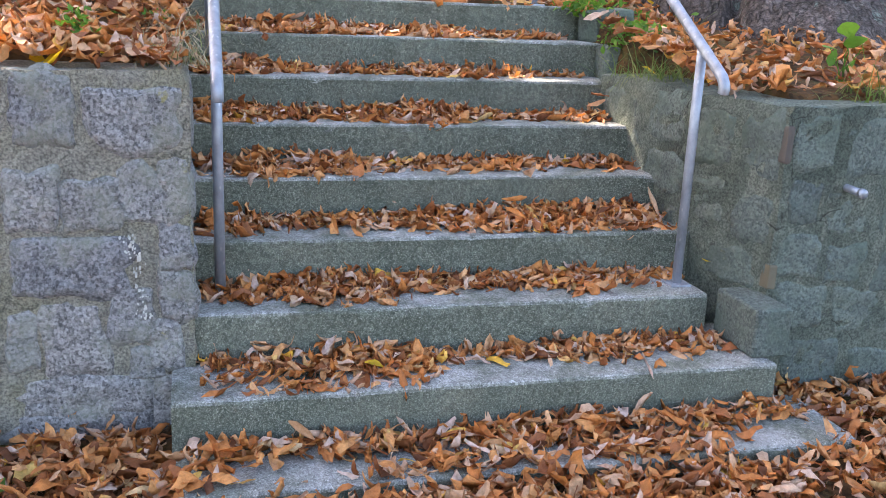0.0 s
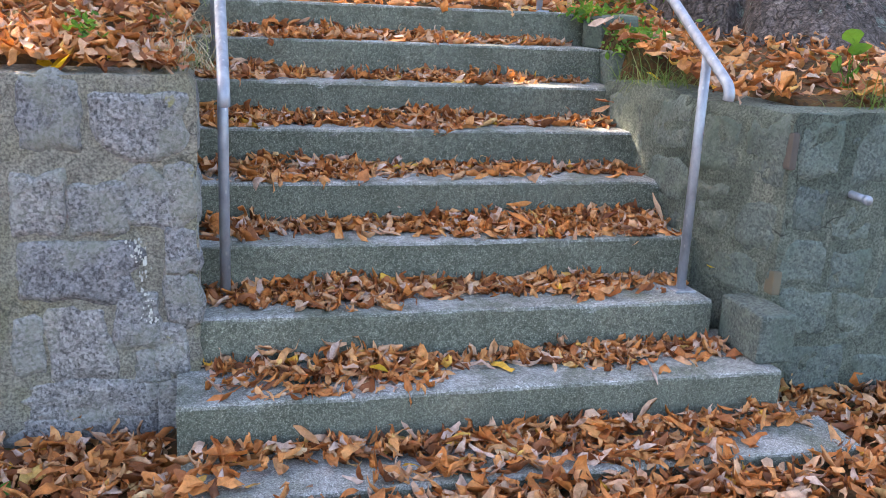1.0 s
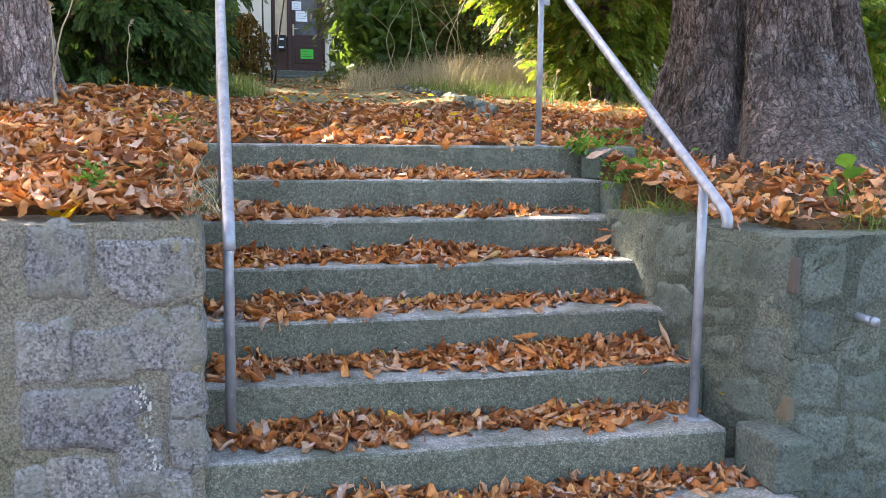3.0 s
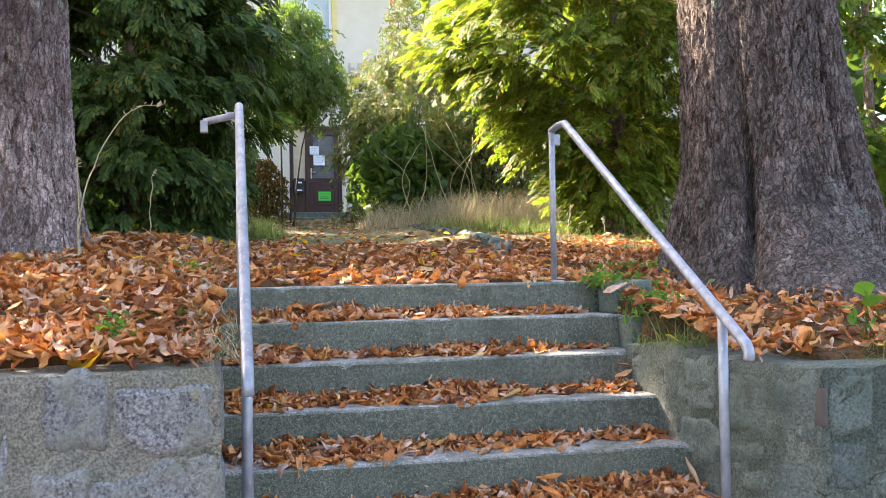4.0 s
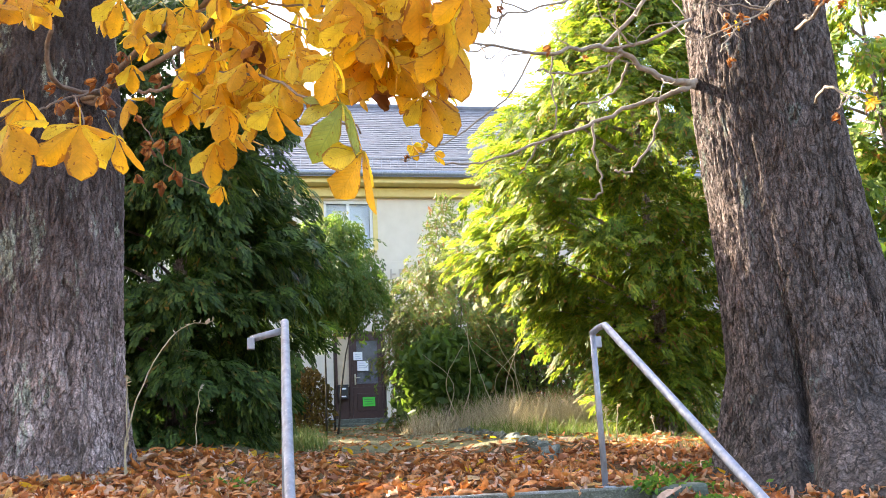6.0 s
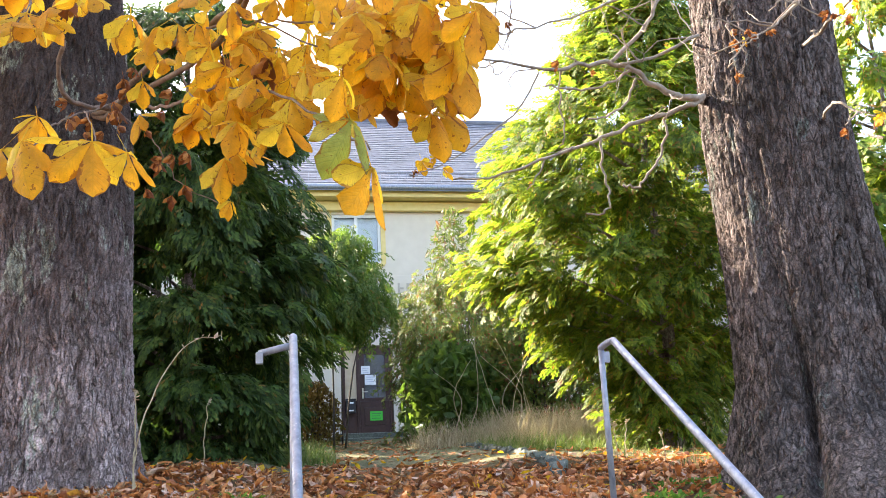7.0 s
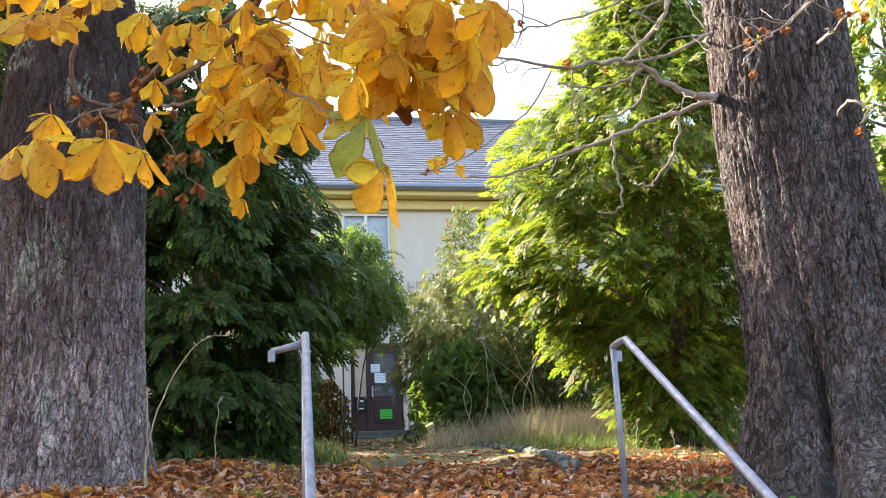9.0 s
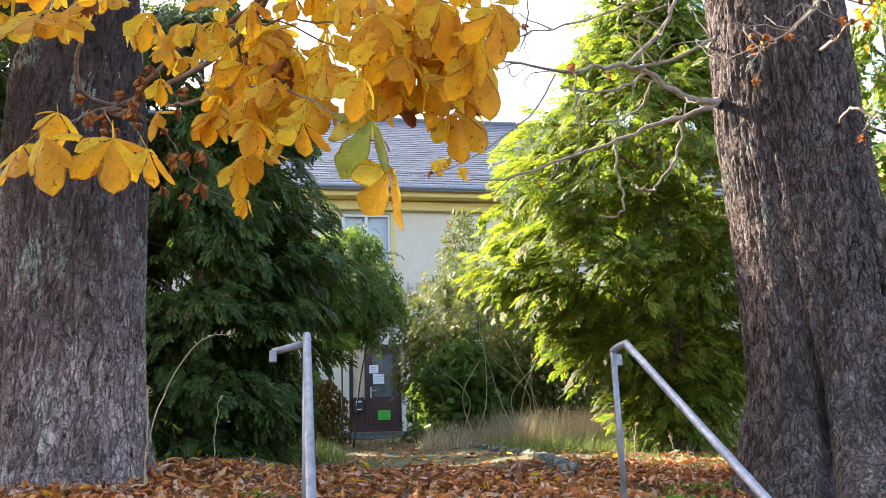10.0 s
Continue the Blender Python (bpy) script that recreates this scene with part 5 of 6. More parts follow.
rng = np.random.default_rng(60)
blades("dry_grass", on_bank(rng, 9500, 2.85, 5.6, 8.9, 11.8), rng, (0.25, 0.66), 0.4, STRAW, 0.0035, "tall dry straw-coloured grass beside the path", droop=0.22)
blades("dry_grass", on_bank(rng, 900, 1.9, 2.8, 10.0, 12.0), rng, (0.2, 0.55), 0.4, STRAW, 0.004, "dry straw-coloured grass by the kerb", droop=0.3)
blades("lawn_grass", on_bank(rng, 5000, -1.6, 0.55, 7.2, 12.0), rng, (0.12, 0.4), 0.3, GRASS, 0.005, "long green grass under the thuja")
blades("lawn_grass", on_bank(rng, 5000, -0.6, 2.6, 9.0, 19.0), rng, (0.012, 0.04), 0.5, GRASS, 0.006, "short green grass growing over the path")
blades("lawn_grass", on_bank(rng, 2600, 2.5, 4.8, 7.6, 9.8), rng, (0.1, 0.35), 0.3, GRASS, 0.005, "green grass at the foot of the dry grass")
blades("lawn_grass", on_bank(rng, 2500, 3, 9, 4.5, 8.5), rng, (0.05, 0.2), 0.4, GRASS, 0.005, "sparse grass at the foot of the thuja")
roots = []
for cx, cy, k in ((-0.14, 0.8, 120), (-0.2, 0.6, 60), (-0.12, 1.2, 80), (-0.75, 1.0, 40), (-0.5, 2.4, 60), (-1.0, 2.9, 90), (-0.2, 2.0, 60), (-1.4, 0.9, 30)):
    roots += [(cx + rng.normal(0, 0.07), cy + rng.normal(0, 0.09), 0) for _ in range(k)]
blades("dry_grass", [(x, y, max(bank(x, y), LEFT_TOP) - 0.01) for x, y, _ in roots], rng, (0.1, 0.26), 0.9, STRAW, 0.002, "dry grass tufts hanging over the wall top", droop=0.5)
blades("lawn_grass", [(x + 0.03, y, max(bank(x, y), LEFT_TOP) - 0.01) for x, y, _ in roots[::2]], rng, (0.06, 0.16), 0.8, GRASS, 0.0022, "green grass tufts on the wall top")
roots = [(1.95 + rng.normal(0, 0.12), 1.2 + rng.normal(0, 0.12), 1.04) for _ in range(150)] + [(2.5 + rng.normal(0, 0.1), 0.5 + rng.normal(0, 0.05), 1.02) for _ in range(110)] + [(2.6 + rng.normal(0, 0.4), 2.4 + rng.normal(0, 0.1), 1.2) for _ in range(60)]
blades("dry_grass", roots, rng, (0.1, 0.3), 0.9, GRASS, 0.0025, "thin grass on the top of the pier", droop=0.4)


def weed(x, y, z, n, spread_r, size, seed, label, tall=0.12):
    rng = np.random.default_rng(seed)
    plant = empty("weed", label, "plant")
    P = np.stack([x + rng.normal(0, spread_r, n), y + rng.normal(0, spread_r, n), z + rng.uniform(0.01, tall, n)], 1)
    litter("foliage", P, rng, size, 0.6, 0.5, 0.6, WEED, 3, plant, kind="stuff")
    for i in range(6):
        p = P[i]
        branch([(x, y, z - 0.02), ((x + p[0]) / 2, (y + p[1]) / 2, z + tall * 0.5), tuple(p)], 0.003, 0.0015, WEED, plant, seed + i, "stem", sides=5)
    return plant


weed(2.0, 1.66, 1.12, 260, 0.07, (0.025, 0.05), 1, "bushy fresh green weed beside the steps", 0.15)
weed(1.9, 2.05, 1.27, 150, 0.07, (0.025, 0.05), 2, "fresh green weed at the top of the steps", 0.1)
weed(2.25, 2.6, bank(2.25, 2.6), 170, 0.2, (0.03, 0.06), 3, "low green weeds among fallen leaves", 0.06)
weed(2.75, 3.3, bank(2.75, 3.3), 150, 0.2, (0.03, 0.06), 4, "low green weeds at the foot of the trunk", 0.06)
weed(-0.35, 2.6, bank(-0.35, 2.6), 90, 0.12, (0.03, 0.06), 5, "low green weeds among fallen leaves", 0.05)
weed(-0.25, 1.3, 1.2, 70, 0.07, (0.025, 0.05), 6, "low green weeds on the bank", 0.05)
weed(-0.42, 0.62, 1.13, 60, 0.03, (0.02, 0.04), 7, "small green sprig on the wall top", 0.14)
weed(2.72, 0.1, -0.03, 70, 0.06, (0.03, 0.06), 8, "green weed at the foot of the wall", 0.06)
weed(-0.72, -0.05, -0.05, 40, 0.04, (0.03, 0.06), 9, "small weed at the foot of the wall", 0.05)
# a broad-leaved seedling on the pier
seedling = empty("seedling", "young plant with broad bright green leaves on the wall", "plant")
for i, (dx, dy, dz, s) in enumerate([(0, 0, 0.24, 0.1), (-0.07, 0, 0.17, 0.085), (0.07, -0.02, 0.17, 0.085), (0.03, 0, 0.1, 0.07), (-0.04, 0.02, 0.13, 0.08), (0.06, 0.03, 0.05, 0.06), (0.02, -0.03, 0.2, 0.09)]):
    p = (2.52 + dx, 0.75 + dy, 1.04 + dz)
    litter("leaf", [p], np.random.default_rng(500 + i), (s, s), 0.7, 0.25, 0.75, WEED, 4, seedling, kind="")
    branch([(2.52, 0.75, 1.0), (2.52 + dx * 0.4, 0.75, 1.04 + dz * 0.6), p], 0.003, 0.002, WEED, seedling, i, "stem", sides=5)
# tall dry stems
for i, (x, y, h, lx, ly) in enumerate([(-0.92, 3.1, 0.95, 0.5, 0.1), (-0.9, 3.15, 0.6, -0.02, 0), (-0.62, 4.6, 0.55, 0.05, 0), (2.35, 5.5, 0.3, 0.05, 0), (2.9, 5.4, 0.34, -0.04, 0), (3.05, 5.6, 0.36, 0.06, 0), (3.3, 5.3, 0.3, -0.03, 0), (4.0, 2.0, 0.6, 0.05, 0), (4.3, 2.1, 0.7, 0.02, 0)]):
    s = empty("dry_stem", "single dry plant stem rising from the leaves", "plant", "dry stems")
    z = bank(x, y)
    P = branch([(x, y, z - 0.03), (x + lx * 0.15, y, z + h * 0.5), (x + lx * 0.55, y + ly, z + h * 0.92), (x + lx, y + ly, z + h * 1.0)], 0.006, 0.0025, STRAW, s, i, "stem", sides=5)
    litter("seed_head", [p + Vector(np.random.default_rng(i).normal(0, 0.015, 3)) for p in P[-7:]], np.random.default_rng(i), (0.03, 0.05), 0.9, 0.8, 0.4, STRAW, 3, s, kind="stuff")
rng = np.random.default_rng(66)
for i in range(9):
    x, y = rng.uniform(2.5, 3.9), rng.uniform(10.5, 11.8)
    s = empty("dry_stem", "pale bare stem standing in the dry grass", "plant", "bare stems")
    z = bank(x, y)
    branch([(x, y, z - 0.03), (x + rng.normal(0, 0.2), y, z + 0.7), (x + rng.normal(0, 0.5), y, z + rng.uniform(1.1, 1.7))], 0.012, 0.004, STRAW, s, i, "stem", sides=5)


# ---- the house ----
RENDER = plain_mat("cream_render", (0.64, 0.56, 0.46), (0.7, 0.62, 0.52), 0.9, 0, 3, 0.4, 0.006)
TRIM_Y = plain_mat("ochre_trim", (0.68, 0.52, 0.2), (0.74, 0.58, 0.26), 0.8)
DOOR_M = plain_mat("dark_brown_door", (0.045, 0.02, 0.018), (0.065, 0.03, 0.026), 0.45, 0, 20, 0.15)
WHITE = plain_mat("white_paint", (0.72, 0.72, 0.72), (0.8, 0.8, 0.8), 0.6)
PAPER = plain_mat("white_paper", (0.75, 0.75, 0.78), (0.82, 0.82, 0.84), 0.7)
GREEN_SIGN = plain_mat("green_sign", (0.04, 0.5, 0.05), (0.05, 0.56, 0.06), 0.5)
INK = plain_mat("dark_print", (0.05, 0.05, 0.06), (0.09, 0.09, 0.1), 0.7)
BLACK = plain_mat("black_metal", (0.02, 0.02, 0.025), (0.035, 0.035, 0.04), 0.4)
BRASS = plain_mat("brushed_metal", (0.5, 0.45, 0.36), (0.6, 0.55, 0.45), 0.35, 0.9)
INSIDE = plain_mat("dim_interior", (0.16, 0.15, 0.16), (0.22, 0.2, 0.2), 0.9)
CURTAIN = plain_mat("beige_panel", (0.5, 0.38, 0.26), (0.58, 0.46, 0.34), 0.8)
g = Mat("window_glass", 0.05, 0, 0.5)
g.colour((0.8, 0.85, 0.9))
g.b.inputs["Transmission Weight"].default_value = 1.0
g.b.inputs["IOR"].default_value = 1.25
GLASS = g.m
k = Mat("slate_roof", 0.55, 0, 0.5)
pos = k.at(world=True)
k.colour(k.mix(0.7, k.ramp(k.random(), [(0, (0.07, 0.08, 0.1)), (1, (0.15, 0.16, 0.19))]), k.ramp(k.noise(6, 4, 0.6, pos), [(0.3, (0.6, 0.6, 0.6)), (0.7, (1.3, 1.3, 1.3))]), "MULTIPLY")).bump(k.noise(60, 4, 0.6, pos), 0.3, 0.005)
SLATE = k.m

HX0, HX1, HY = -7.0, 13.0, 20.0
house = empty("house", "two-storey cream rendered house with a slate roof and ochre eaves", "house", kind="structure")
bm = bmesh.new()
xs = sorted([HX0, 1.42, 2.69, HX1, 1.25, 2.48, -2.2, -0.9, 5.2, 6.4, 9, 10.2])
zs = [1.5, 2.82, 4.95, 6.95, 7.0, 8.3, 8.75]
HOLES = [(1.42, 2.69, 2.82, 4.95), (1.25, 2.48, 7.0, 8.3), (-2.2, -0.9, 6.95, 8.3), (9, 10.2, 6.95, 8.3)]
for xa, xb in zip(xs, xs[1:]):
    for za, zb in zip(zs, zs[1:]):
        if any(h[0] <= xa and xb <= h[1] and h[2] <= za and zb <= h[3] for h in HOLES):
            continue
        part_bm = box_bm(xa, xb, HY, HY + 0.35, za, zb)
        me = bpy.data.meshes.new("tmp")
        part_bm.to_mesh(me)
        part_bm.free()
        bm.from_mesh(me)
        bpy.data.meshes.remove(me)
bmesh.ops.remove_doubles(bm, verts=bm.verts[:], dist=0.001)
part("front_wall", bm, RENDER, house)
part("side_wall", box_bm(HX0, HX0 + 0.35, HY + 0.36, 29, 1.5, 8.75), RENDER, house)
part("side_wall", box_bm(HX1 - 0.35, HX1, HY + 0.36, 29, 1.5, 8.75), RENDER, house)
part("back_wall", box_bm(HX0, HX1, 29, 29.35, 1.5, 8.75), RENDER, house)
part("floor_slab", box_bm(HX0 + 0.4, HX1 - 0.4, HY + 0.4, 28.9, 5.6, 5.8), INSIDE, house)
part("partition", box_bm(HX0 + 0.4, HX1 - 0.4, HY + 3.0, HY + 3.1, 1.5, 8.7), INSIDE, house)
part("eave_board", box_bm(HX0 - 0.3, HX1 + 0.3, HY - 0.5, HY - 0.02, 8.62, 8.86, 0.02), TRIM_Y, house, "ochre painted eave")
part("cornice", box_bm(HX0 - 0.2, HX1 + 0.2, HY - 0.16, HY - 0.003, 8.36, 8.6, 0.03), TRIM_Y, house, "ochre cornice under the eave")
V, Fc = tube([(HX0 - 0.4, HY - 0.6, 8.84), (3, HY - 0.6, 8.84), (HX1 + 0.4, HY - 0.6, 8.84)], 0.075, 12)
raw("gutter", V, Fc, STEEL, house, "grey metal gutter", smooth=True)
part("text_band", box_bm(0.8, 4.6, HY - 0.03, HY - 0.003, 5.88, 6.7, 0.008), RENDER, house)
LETTER = plain_mat("letter_relief", (0.42, 0.36, 0.3), (0.5, 0.44, 0.37), 0.9)
x, i = 1.55, 0
while x < 3.9:   # illegible raised lettering as plain bars
    part("letter_bar", box_bm(x, x + 0.05, HY - 0.055, HY - 0.031, 6.22, 6.5, 0.006), LETTER, house)
    if i % 3 != 2:
        part("letter_bar", box_bm(x + 0.055, x + 0.15, HY - 0.055, HY - 0.031, 6.44 if i % 2 else 6.34, 6.5 if i % 2 else 6.39, 0.006), LETTER, house)
    x, i = x + 0.22, i + 1
# roof: slates on a pitched bed
EAVE, RIDGE = Vector((0, HY - 0.62, 8.86)), Vector((0, 24.6, 12.75))
for s, (ya, za, yb, zb) in enumerate(((EAVE.y, EAVE.z, RIDGE.y, RIDGE.z), (29.9, 8.86, RIDGE.y, RIDGE.z))):
    bm = bmesh.new()
    quad = [(HX0 - 0.4, ya, za), (HX1 + 0.4, ya, za), (HX1 + 0.4, yb, zb), (HX0 - 0.4, yb, zb)]
    lo = [bm.verts.new((x, y, z - 0.12)) for x, y, z in quad]
    hi = [bm.verts.new(q) for q in quad]
    bm.faces.new(lo[::-1]), bm.faces.new(hi)
    for a in range(4):
        bm.faces.new((lo[a], lo[(a + 1) % 4], hi[(a + 1) % 4], hi[a]))
    bmesh.ops.recalc_face_normals(bm, faces=bm.faces[:])
    part("roof", bm, SLATE, house, "blue-grey slate roof")
up = (RIDGE - EAVE).normalized()
nrm = Vector((0, -up.z, up.y))
V, Fc = [], []
rnd = random.Random(4)
L = (RIDGE - EAVE).length
for r in range(int(L / 0.2)):
    for c in range(62):
        x0 = -2.5 + c * 0.24 + 0.12 * (r % 2)
        b = EAVE + up * (r * 0.2)
        lift = rnd.uniform(0.016, 0.026)
        q = [b + nrm * lift, b + nrm * lift, b + up * 0.26 + nrm * 0.004, b + up * 0.26 + nrm * 0.004]
        k0 = len(V)
        for p, x in zip(q, (x0 + 0.004, x0 + 0.236, x0 + 0.236, x0 + 0.004)):
            V.append((x, p.y, p.z))
        for p, x in zip((b, b), (x0 + 0.236, x0 + 0.004)):
            V.append((x, p.y, p.z))
        Fc += [(k0, k0 + 1, k0 + 2, k0 + 3), (k0 + 5, k0 + 4, k0 + 1, k0)]
tagged(raw("slates", V, Fc, SLATE, house), kind="stuff")
V, Fc = tube([(HX0 - 0.4, RIDGE.y, RIDGE.z), (HX1 + 0.4, RIDGE.y, RIDGE.z)], 0.11, 10)
raw("ridge_cap", V, Fc, SLATE, house, smooth=True)
V, Fc = tube([(0, HY - 0.35, 9.33), (9, HY - 0.35, 9.33)], 0.02, 6)
raw("snow_guard", V, Fc, STEEL, house, "thin metal snow guard rail")
for i in range(40):
    x = i * 0.225
    V, Fc = tube([(x, HY - 0.35, 9.33), (x, HY - 0.38, 9.06)], 0.009, 5)
    raw("guard_rod", V, Fc, STEEL, house)


def window(x0, x1, z0, z1):
    w = tagged(new("window"), "white framed upper window")
    w.parent = house
    t = 0.07
    y0, y1 = HY + 0.05, HY + 0.13
    for a in ((x0, x1, z0, z0 + t), (x0, x1, z1 - t, z1), (x0, x0 + t, z0 + t, z1 - t), (x1 - t, x1, z0 + t, z1 - t), ((x0 + x1) / 2 - 0.04, (x0 + x1) / 2 + 0.04, z0 + t, z1 - t)):
        part("frame_bar", box_bm(a[0], a[1], y0, y1, a[2], a[3], 0.006), WHITE, w)
    p = part("pane", box_bm(x0 + t, x1 - t, y0 + 0.03, y0 + 0.04, z0 + t, z1 - t), GLASS, w)
    p.visible_shadow = False
    part("curtain", box_bm(x0 + t, x1 - t, y0 + 0.12, y0 + 0.13, z0 + t, z1 - t), WHITE, w, "white net curtain behind the glass")
    part("sill", box_bm(x0 - 0.08, x1 + 0.08, HY - 0.1, HY + 0.05, z0 - 0.06, z0 - 0.003, 0.01), TRIM_Y, w)
    for a in ((x0 - 0.12, x0 - 0.002), (x1 + 0.002, x1 + 0.12)):
        part("surround", box_bm(a[0], a[1], HY - 0.025, HY - 0.003, z0, z1 + 0.1, 0.006), TRIM_Y, w)


for h in HOLES[1:]:
    window(*h)

# entrance
door = tagged(new("entrance_door"), "dark brown front door with a glazed leaf and narrow sidelight")
door.parent = house
DX0, DX1, DZ0, DZ1 = 1.44, 2.67, 2.83, 4.93
yd0, yd1 = HY + 0.06, HY + 0.14
for a in ((DX0, DX0 + 0.08, DZ0, DZ1), (DX1 - 0.07, DX1, DZ0, DZ1), (DX0 + 0.08, DX1 - 0.07, DZ1 - 0.09, DZ1), (1.80, 1.88, DZ0, DZ1 - 0.09)):
    part("frame_bar", box_bm(a[0], a[1], yd0, yd1, a[2], a[3], 0.008), DOOR_M, door)
part("lower_side_panel", box_bm(DX0 + 0.08, 1.80, yd0 + 0.02, yd1 - 0.02, DZ0, 3.62, 0.01), DOOR_M, door)
part("side_panel", box_bm(DX0 + 0.08, 1.80, yd0 + 0.03, yd1 - 0.02, 3.62, DZ1 - 0.09, 0.005), CURTAIN, door, "beige sidelight panel")
part("lower_leaf", box_bm(1.88, DX1 - 0.07, yd0 + 0.01, yd1 - 0.015, DZ0, 3.60, 0.012), DOOR_M, door)
part("leaf_moulding", box_bm(1.98, DX1 - 0.17, yd0 - 0.004, yd0 + 0.012, 3.02, 3.45, 0.01), DOOR_M, door)
for a in ((1.88, 1.99, 3.60, DZ1 - 0.09), (DX1 - 0.17, DX1 - 0.07, 3.60, DZ1 - 0.09), (1.99, DX1 - 0.17, DZ1 - 0.2, DZ1 - 0.09), (1.99, DX1 - 0.17, 3.60, 3.68)):
    part("leaf_rail", box_bm(a[0], a[1], yd0 + 0.01, yd1 - 0.015, a[2], a[3], 0.006), DOOR_M, door)
p = part("glass", box_bm(1.99, DX1 - 0.17, yd0 + 0.035, yd0 + 0.045, 3.68, DZ1 - 0.2), GLASS, door)
p.visible_shadow = False
part("blind", box_bm(1.99, DX1 - 0.17, yd0 + 0.05, yd0 + 0.06, 3.68, DZ1 - 0.2), plain_mat("grey_blind", (0.17, 0.15, 0.16), (0.22, 0.2, 0.2), 0.6), door)
handle = part("handle_plate", box_bm(1.925, 1.965, yd0 - 0.006, yd0 + 0.011, 3.66, 3.92, 0.006), BRASS, door)
V, Fc = tube([(1.945, yd0, 3.82), (1.945, yd0 - 0.05, 3.82), (2.06, yd0 - 0.055, 3.82)], 0.011, 10)
raw("lever", V, Fc, BRASS, handle, smooth=True)
for nm, lab, m, a in (("notice", "white paper notice on the door glass", PAPER, (2.0, 2.27, 3.99, 4.23)), ("notice", "smaller white paper notice with a dark mark on the door", PAPER, (1.91, 2.13, 4.25, 4.45)), ("sign", "small green sign with dark print on the door", GREEN_SIGN, (2.11, 2.41, 3.13, 3.35))):
    n_ = empty(nm, lab, "sign")
    part("sheet", box_bm(a[0], a[1], yd0 - 0.018, yd0 - 0.012, a[2], a[3]), m, n_)
    for j in range(3):
        z = a[3] - 0.05 - j * 0.055
        part("print_bar", box_bm(a[0] + 0.04, a[1] - 0.04 - 0.03 * (j % 2), yd0 - 0.0215, yd0 - 0.019, z - 0.012, z), INK if m is GREEN_SIGN else plain_mat("grey_print", (0.4, 0.4, 0.5)), n_)
box = empty("mailbox", "black wall mailbox with pale label beside the door", "mailbox")
part("body", box_bm(1.53, 1.76, yd0 - 0.1, yd0 + 0.018, 3.32, 3.62, 0.015), BLACK, box)
part("lid", box_bm(1.52, 1.77, yd0 - 0.115, yd0 + 0.018, 3.623, 3.66, 0.01), BLACK, box)
part("name_label", box_bm(1.58, 1.71, yd0 - 0.106, yd0 - 0.102, 3.54, 3.58), PAPER, box)
part("name_label", box_bm(1.58, 1.71, yd0 - 0.106, yd0 - 0.102, 3.36, 3.39), PAPER, box)
steps = empty("doorstep", "two low grey concrete steps at the front door", "steps")
part("step", box_bm(1.2, 2.9, HY - 0.45, HY + 0.05, 2.5, 2.815, 0.015), CONCRETE, steps)
part("step", box_bm(1.1, 3.0, HY - 0.85, HY - 0.453, 2.4, 2.68, 0.015), CONCRETE, steps)


# ---- fallen leaves ----
rng = np.random.default_rng(99)
for k in range(STEPS):
    x0, x1 = STEP_ENDS[k]
    n = [820, 1300, 1150, 980, 950, 900, 820, 0][k]
    if k == STEPS - 1:
        continue
    x = rng.uniform(max(x0, -0.08) + 0.02, min(x1, 1.78) - 0.02, n)
    dens = np.array([0.5 + noise.noise((v * 1.7, k * 4.3, 0)) + 0.3 * noise.noise((v * 6, k, 3)) - 0.22 * (v - 0.8) for v in x])
    back = np.clip(np.abs(rng.normal(0, 0.10, n)) * (0.5 + np.clip(dens, 0.1, 1.3)), 0, 0.25)
    keep = rng.random(n) < np.clip(0.45 + dens * 0.7, 0.12, 1)
    y = (k + 1) * GO - 0.015 - back
    heap = np.clip(0.065 * (1 - back / 0.2) * np.clip(dens, 0.1, 1.1), 0.004, 0.07)
    z = (k + 1) * RISE + 0.008 + rng.random(n) * heap
    litter("leaf_litter", np.stack([x, y, z], 1)[keep], rng, (0.055, 0.125), 0.36, 1.45, 0.36, label="curled orange-brown chestnut leaves heaped on the step", category="leaves")
# a few leaves standing on edge
pts = [(0.62, 0.2, 0.2), (1.12, 0.72, 0.55), (1.13, 0.74, 0.6), (0.98, 0.73, 0.53), (1.72, 0.75, 0.58), (1.70, 1.36, 0.9), (1.71, 1.33, 0.95), (0.55, 1.5, 0.9), (0.2, -0.05, 0.05), (0.22, -0.03, 0.07)]
litter("leaf_litter", pts, rng, (0.1, 0.14), 1.0, 0.8, 0.28, label="dry leaves standing on edge on the steps", category="leaves")
# street level
n = 10500
P = np.stack([rng.normal(0.9, 1.3, n), 0.25 - np.abs(rng.normal(0, 1.0, n))], 1)
keep = []
for x, y in P:
    if -0.2 < x < 1.95 and y > -0.02 or x < -0.15 and y > 0.26 or x > 1.95 and y > 0.2:
        continue
    slab = -0.13 < x < 1.9 and y > -0.27
    d = 0.95 + noise.noise((x * 2, y * 2, 7)) + (0.15 if y > -0.12 else 0) - (0.62 if slab and y < -0.1 else 0)
    if rng.random() < d:
        keep.append((x, y, (0.0 if slab else ground_z(x, y)) + 0.01 + rng.random() * (0.05 if not slab or y > -0.12 else 0.02)))
litter("leaf_litter", keep, rng, (0.055, 0.135), 0.34, 1.45, 0.37, label="thick fallen orange-brown leaves at the foot of the stairs", category="leaves")
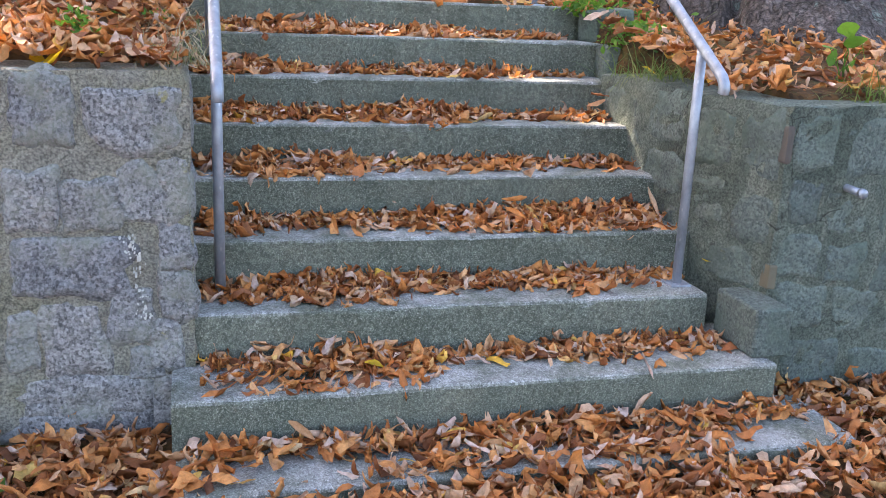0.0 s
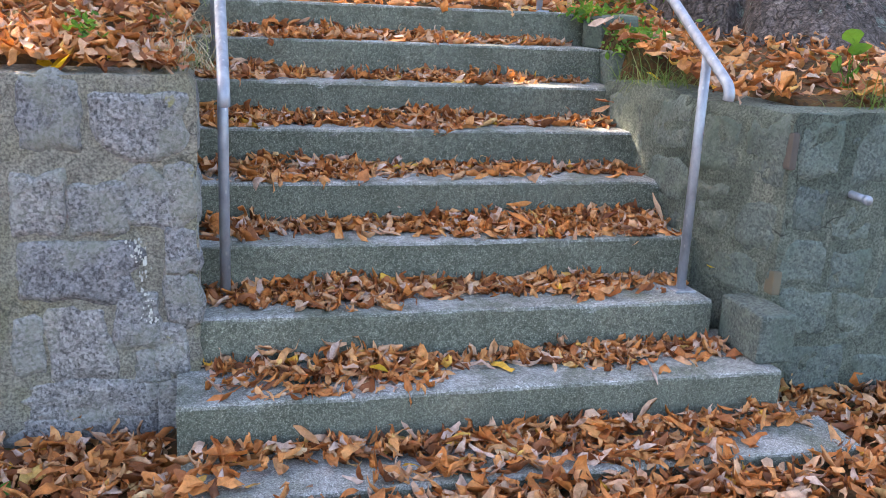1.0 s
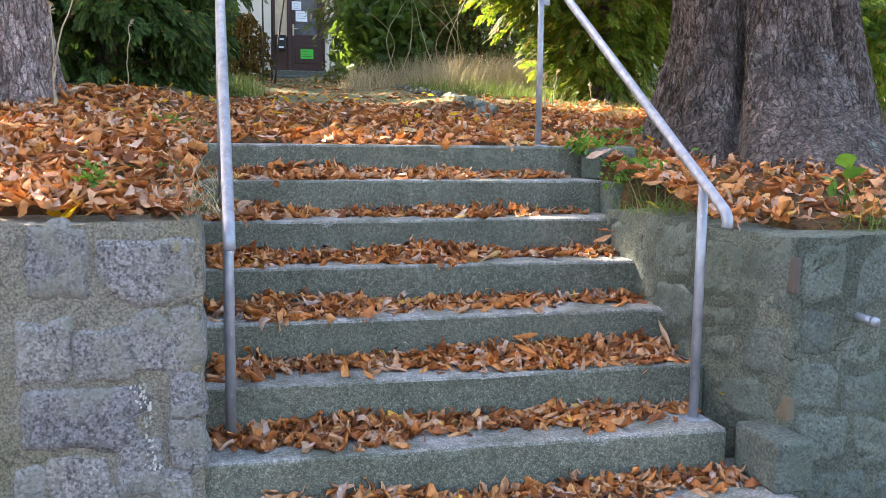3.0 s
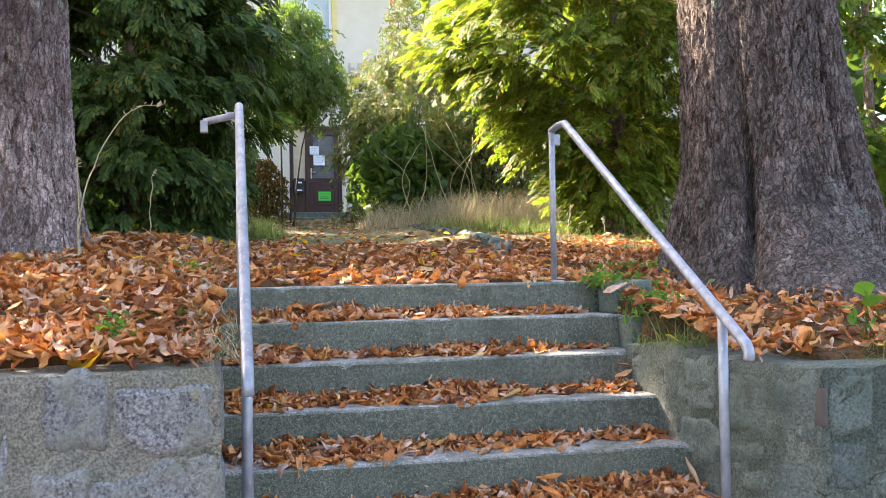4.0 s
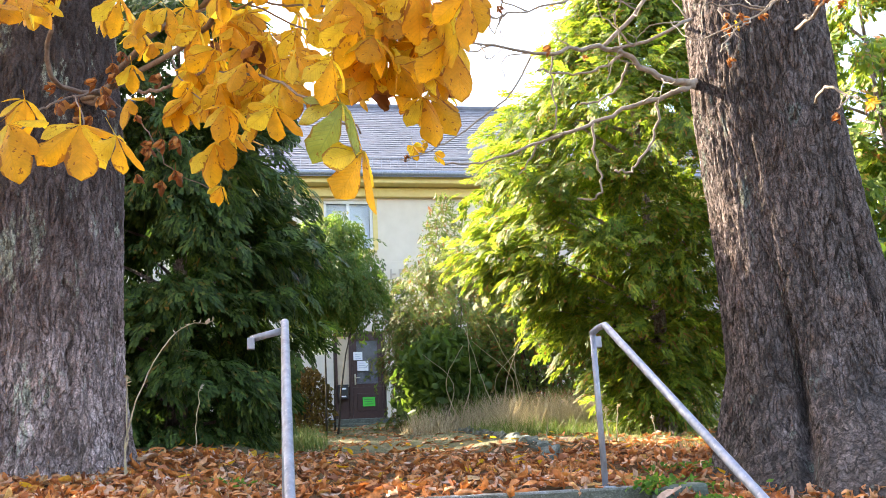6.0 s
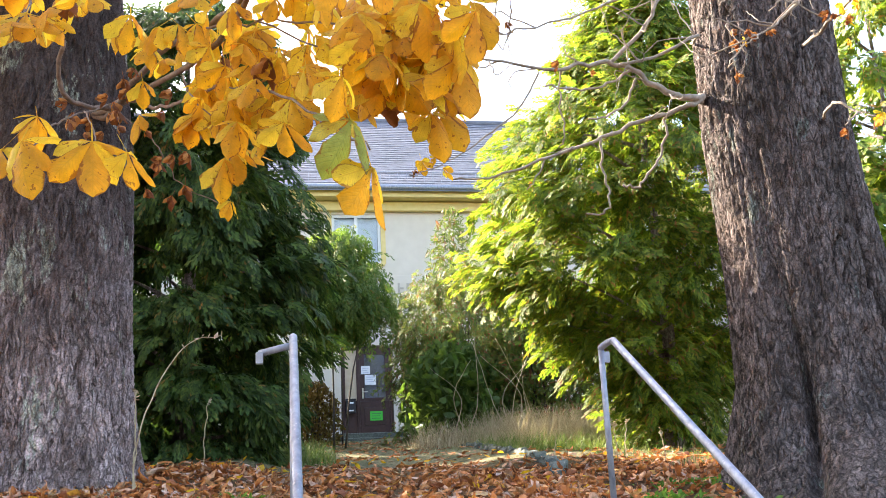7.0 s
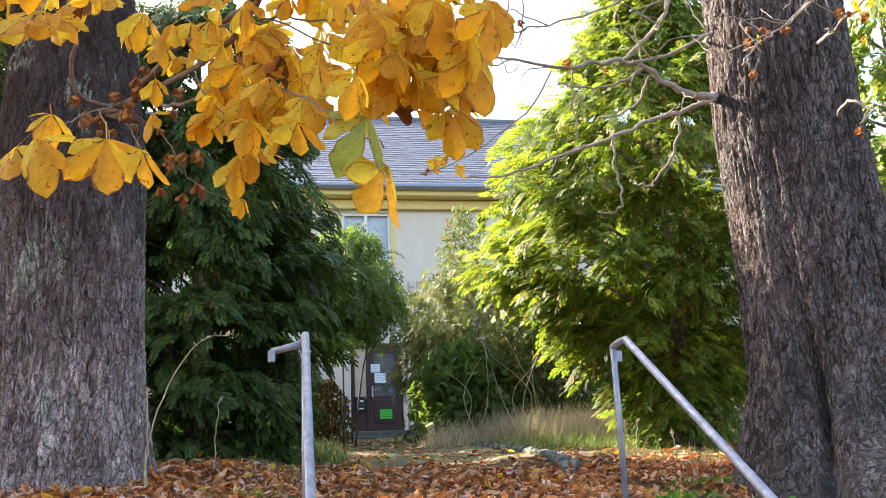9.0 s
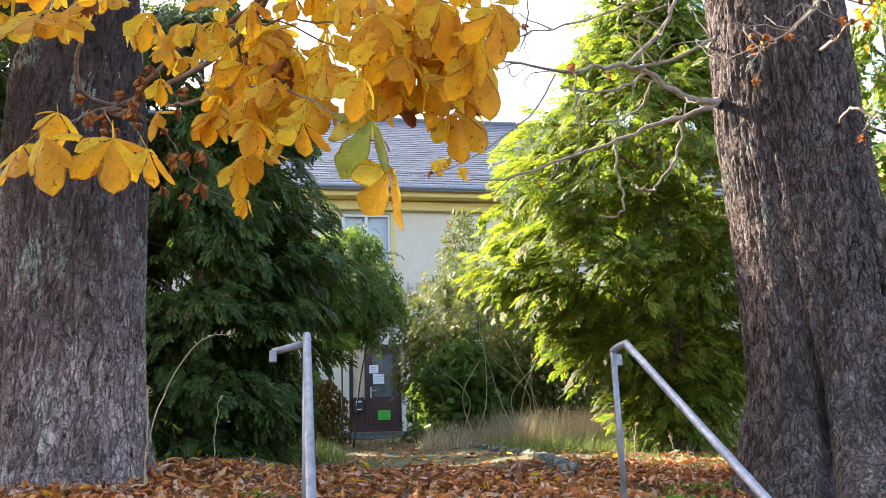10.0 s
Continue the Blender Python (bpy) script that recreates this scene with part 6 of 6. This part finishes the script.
# top path and both banks
keep = []
n = 24000
X, Y = rng.uniform(-3.0, 5.4, n), 0.35 + 9.5 * rng.random(n) ** 1.35
for x, y in zip(X, Y):
    if -0.15 < x < 1.86 and y < TOP_Y + 0.03 or x > 1.75 and y < 0.5 or x < 0 and y < 0.36:
        continue
    if -0.3 < x < 0 and y < 0.6 and rng.random() < 0.3:
        continue
    d = 0.85 + 0.8 * noise.noise((x * 1.1, y * 1.1, 3)) - 0.24 * max(0, y - 3.8)
    d *= 0.38 if x > 2.2 and y < 2.2 else 1
    d *= 0.75 if x > 1.9 and y < 3.0 and x < 2.8 and y > 1.4 else 1
    if rng.random() < d:
        z = bank(x, y)
        if x < 0 and y < 0.75:
            z = max(z, LEFT_TOP + 0.005)
        if x > 1.75 and y < 1.55:
            z = max(z, RIGHT_TOP + 0.004)
        keep.append((x, y, z + 0.008 + rng.random() * (0.045 if y < 4.5 else 0.015)))
litter("leaf_litter", [p for p in keep if p[1] >= 4.5], rng, (0.07, 0.15), 0.2, 0.8, 0.38, segs=3, label="flat orange autumn leaves covering the far path", category="leaves")
litter("leaf_litter", [p for p in keep if p[1] < 4.5], rng, (0.06, 0.14), 0.34, 1.4, 0.4, label="orange autumn leaves covering the bank and path", category="leaves")
keep = [(x, y, bank(x, y) + 0.012) for x, y in zip(rng.uniform(-0.5, 2.6, 800), 8 + 10 * rng.random(800) ** 1.4)]
litter("leaf_litter", keep, rng, (0.07, 0.14), 0.15, 0.6, 0.36, label="scattered leaves on the grassy path", category="leaves")
keep = []
for x, y in zip(rng.uniform(-2.4, -0.1, 2300), 0.36 + 2.2 * rng.random(2300) ** 1.3):
    if x > -0.3 and y < 0.5:
        continue
    keep.append((x, y, max(bank(x, y), LEFT_TOP if y < 0.75 else 0) + 0.01 + rng.random() * 0.045))
for x, y in zip(rng.uniform(1.95, 3.6, 300), 0.48 + 1.7 * rng.random(300)):
    if x > 2.35 or y > 1.55 or rng.random() < 0.25:
        keep.append((x, y, max(bank(x, y), RIGHT_TOP if y < 1.55 else 0) + 0.01 + rng.random() * 0.04))
litter("leaf_litter", keep, rng, (0.06, 0.125), 0.34, 1.4, 0.4, label="curled orange leaves lying on top of the walls", category="leaves")
# fresh yellow leaves
keep = [(-0.52, 0.42, 1.13), (-0.47, 0.36, 1.12), (-0.33, 0.45, 1.14), (0.47, 0.15, 0.19), (1.86, 0.5, 0.40), (1.95, 1.35, 1.06)]
keep += [(x, y, bank(x, y) + 0.05) for x, y in zip(rng.uniform(-2, 3, 90), rng.uniform(2.3, 8, 90))] + [(x, y, ground_z(x, y) + 0.05) for x, y in zip(rng.uniform(-1, 3, 14), rng.uniform(-1.2, -0.3, 14))]
litter("leaf_litter", keep, rng, (0.06, 0.11), 0.3, 0.5, 0.5, YELLOW, label="scattered fresh yellow leaves", category="leaves")
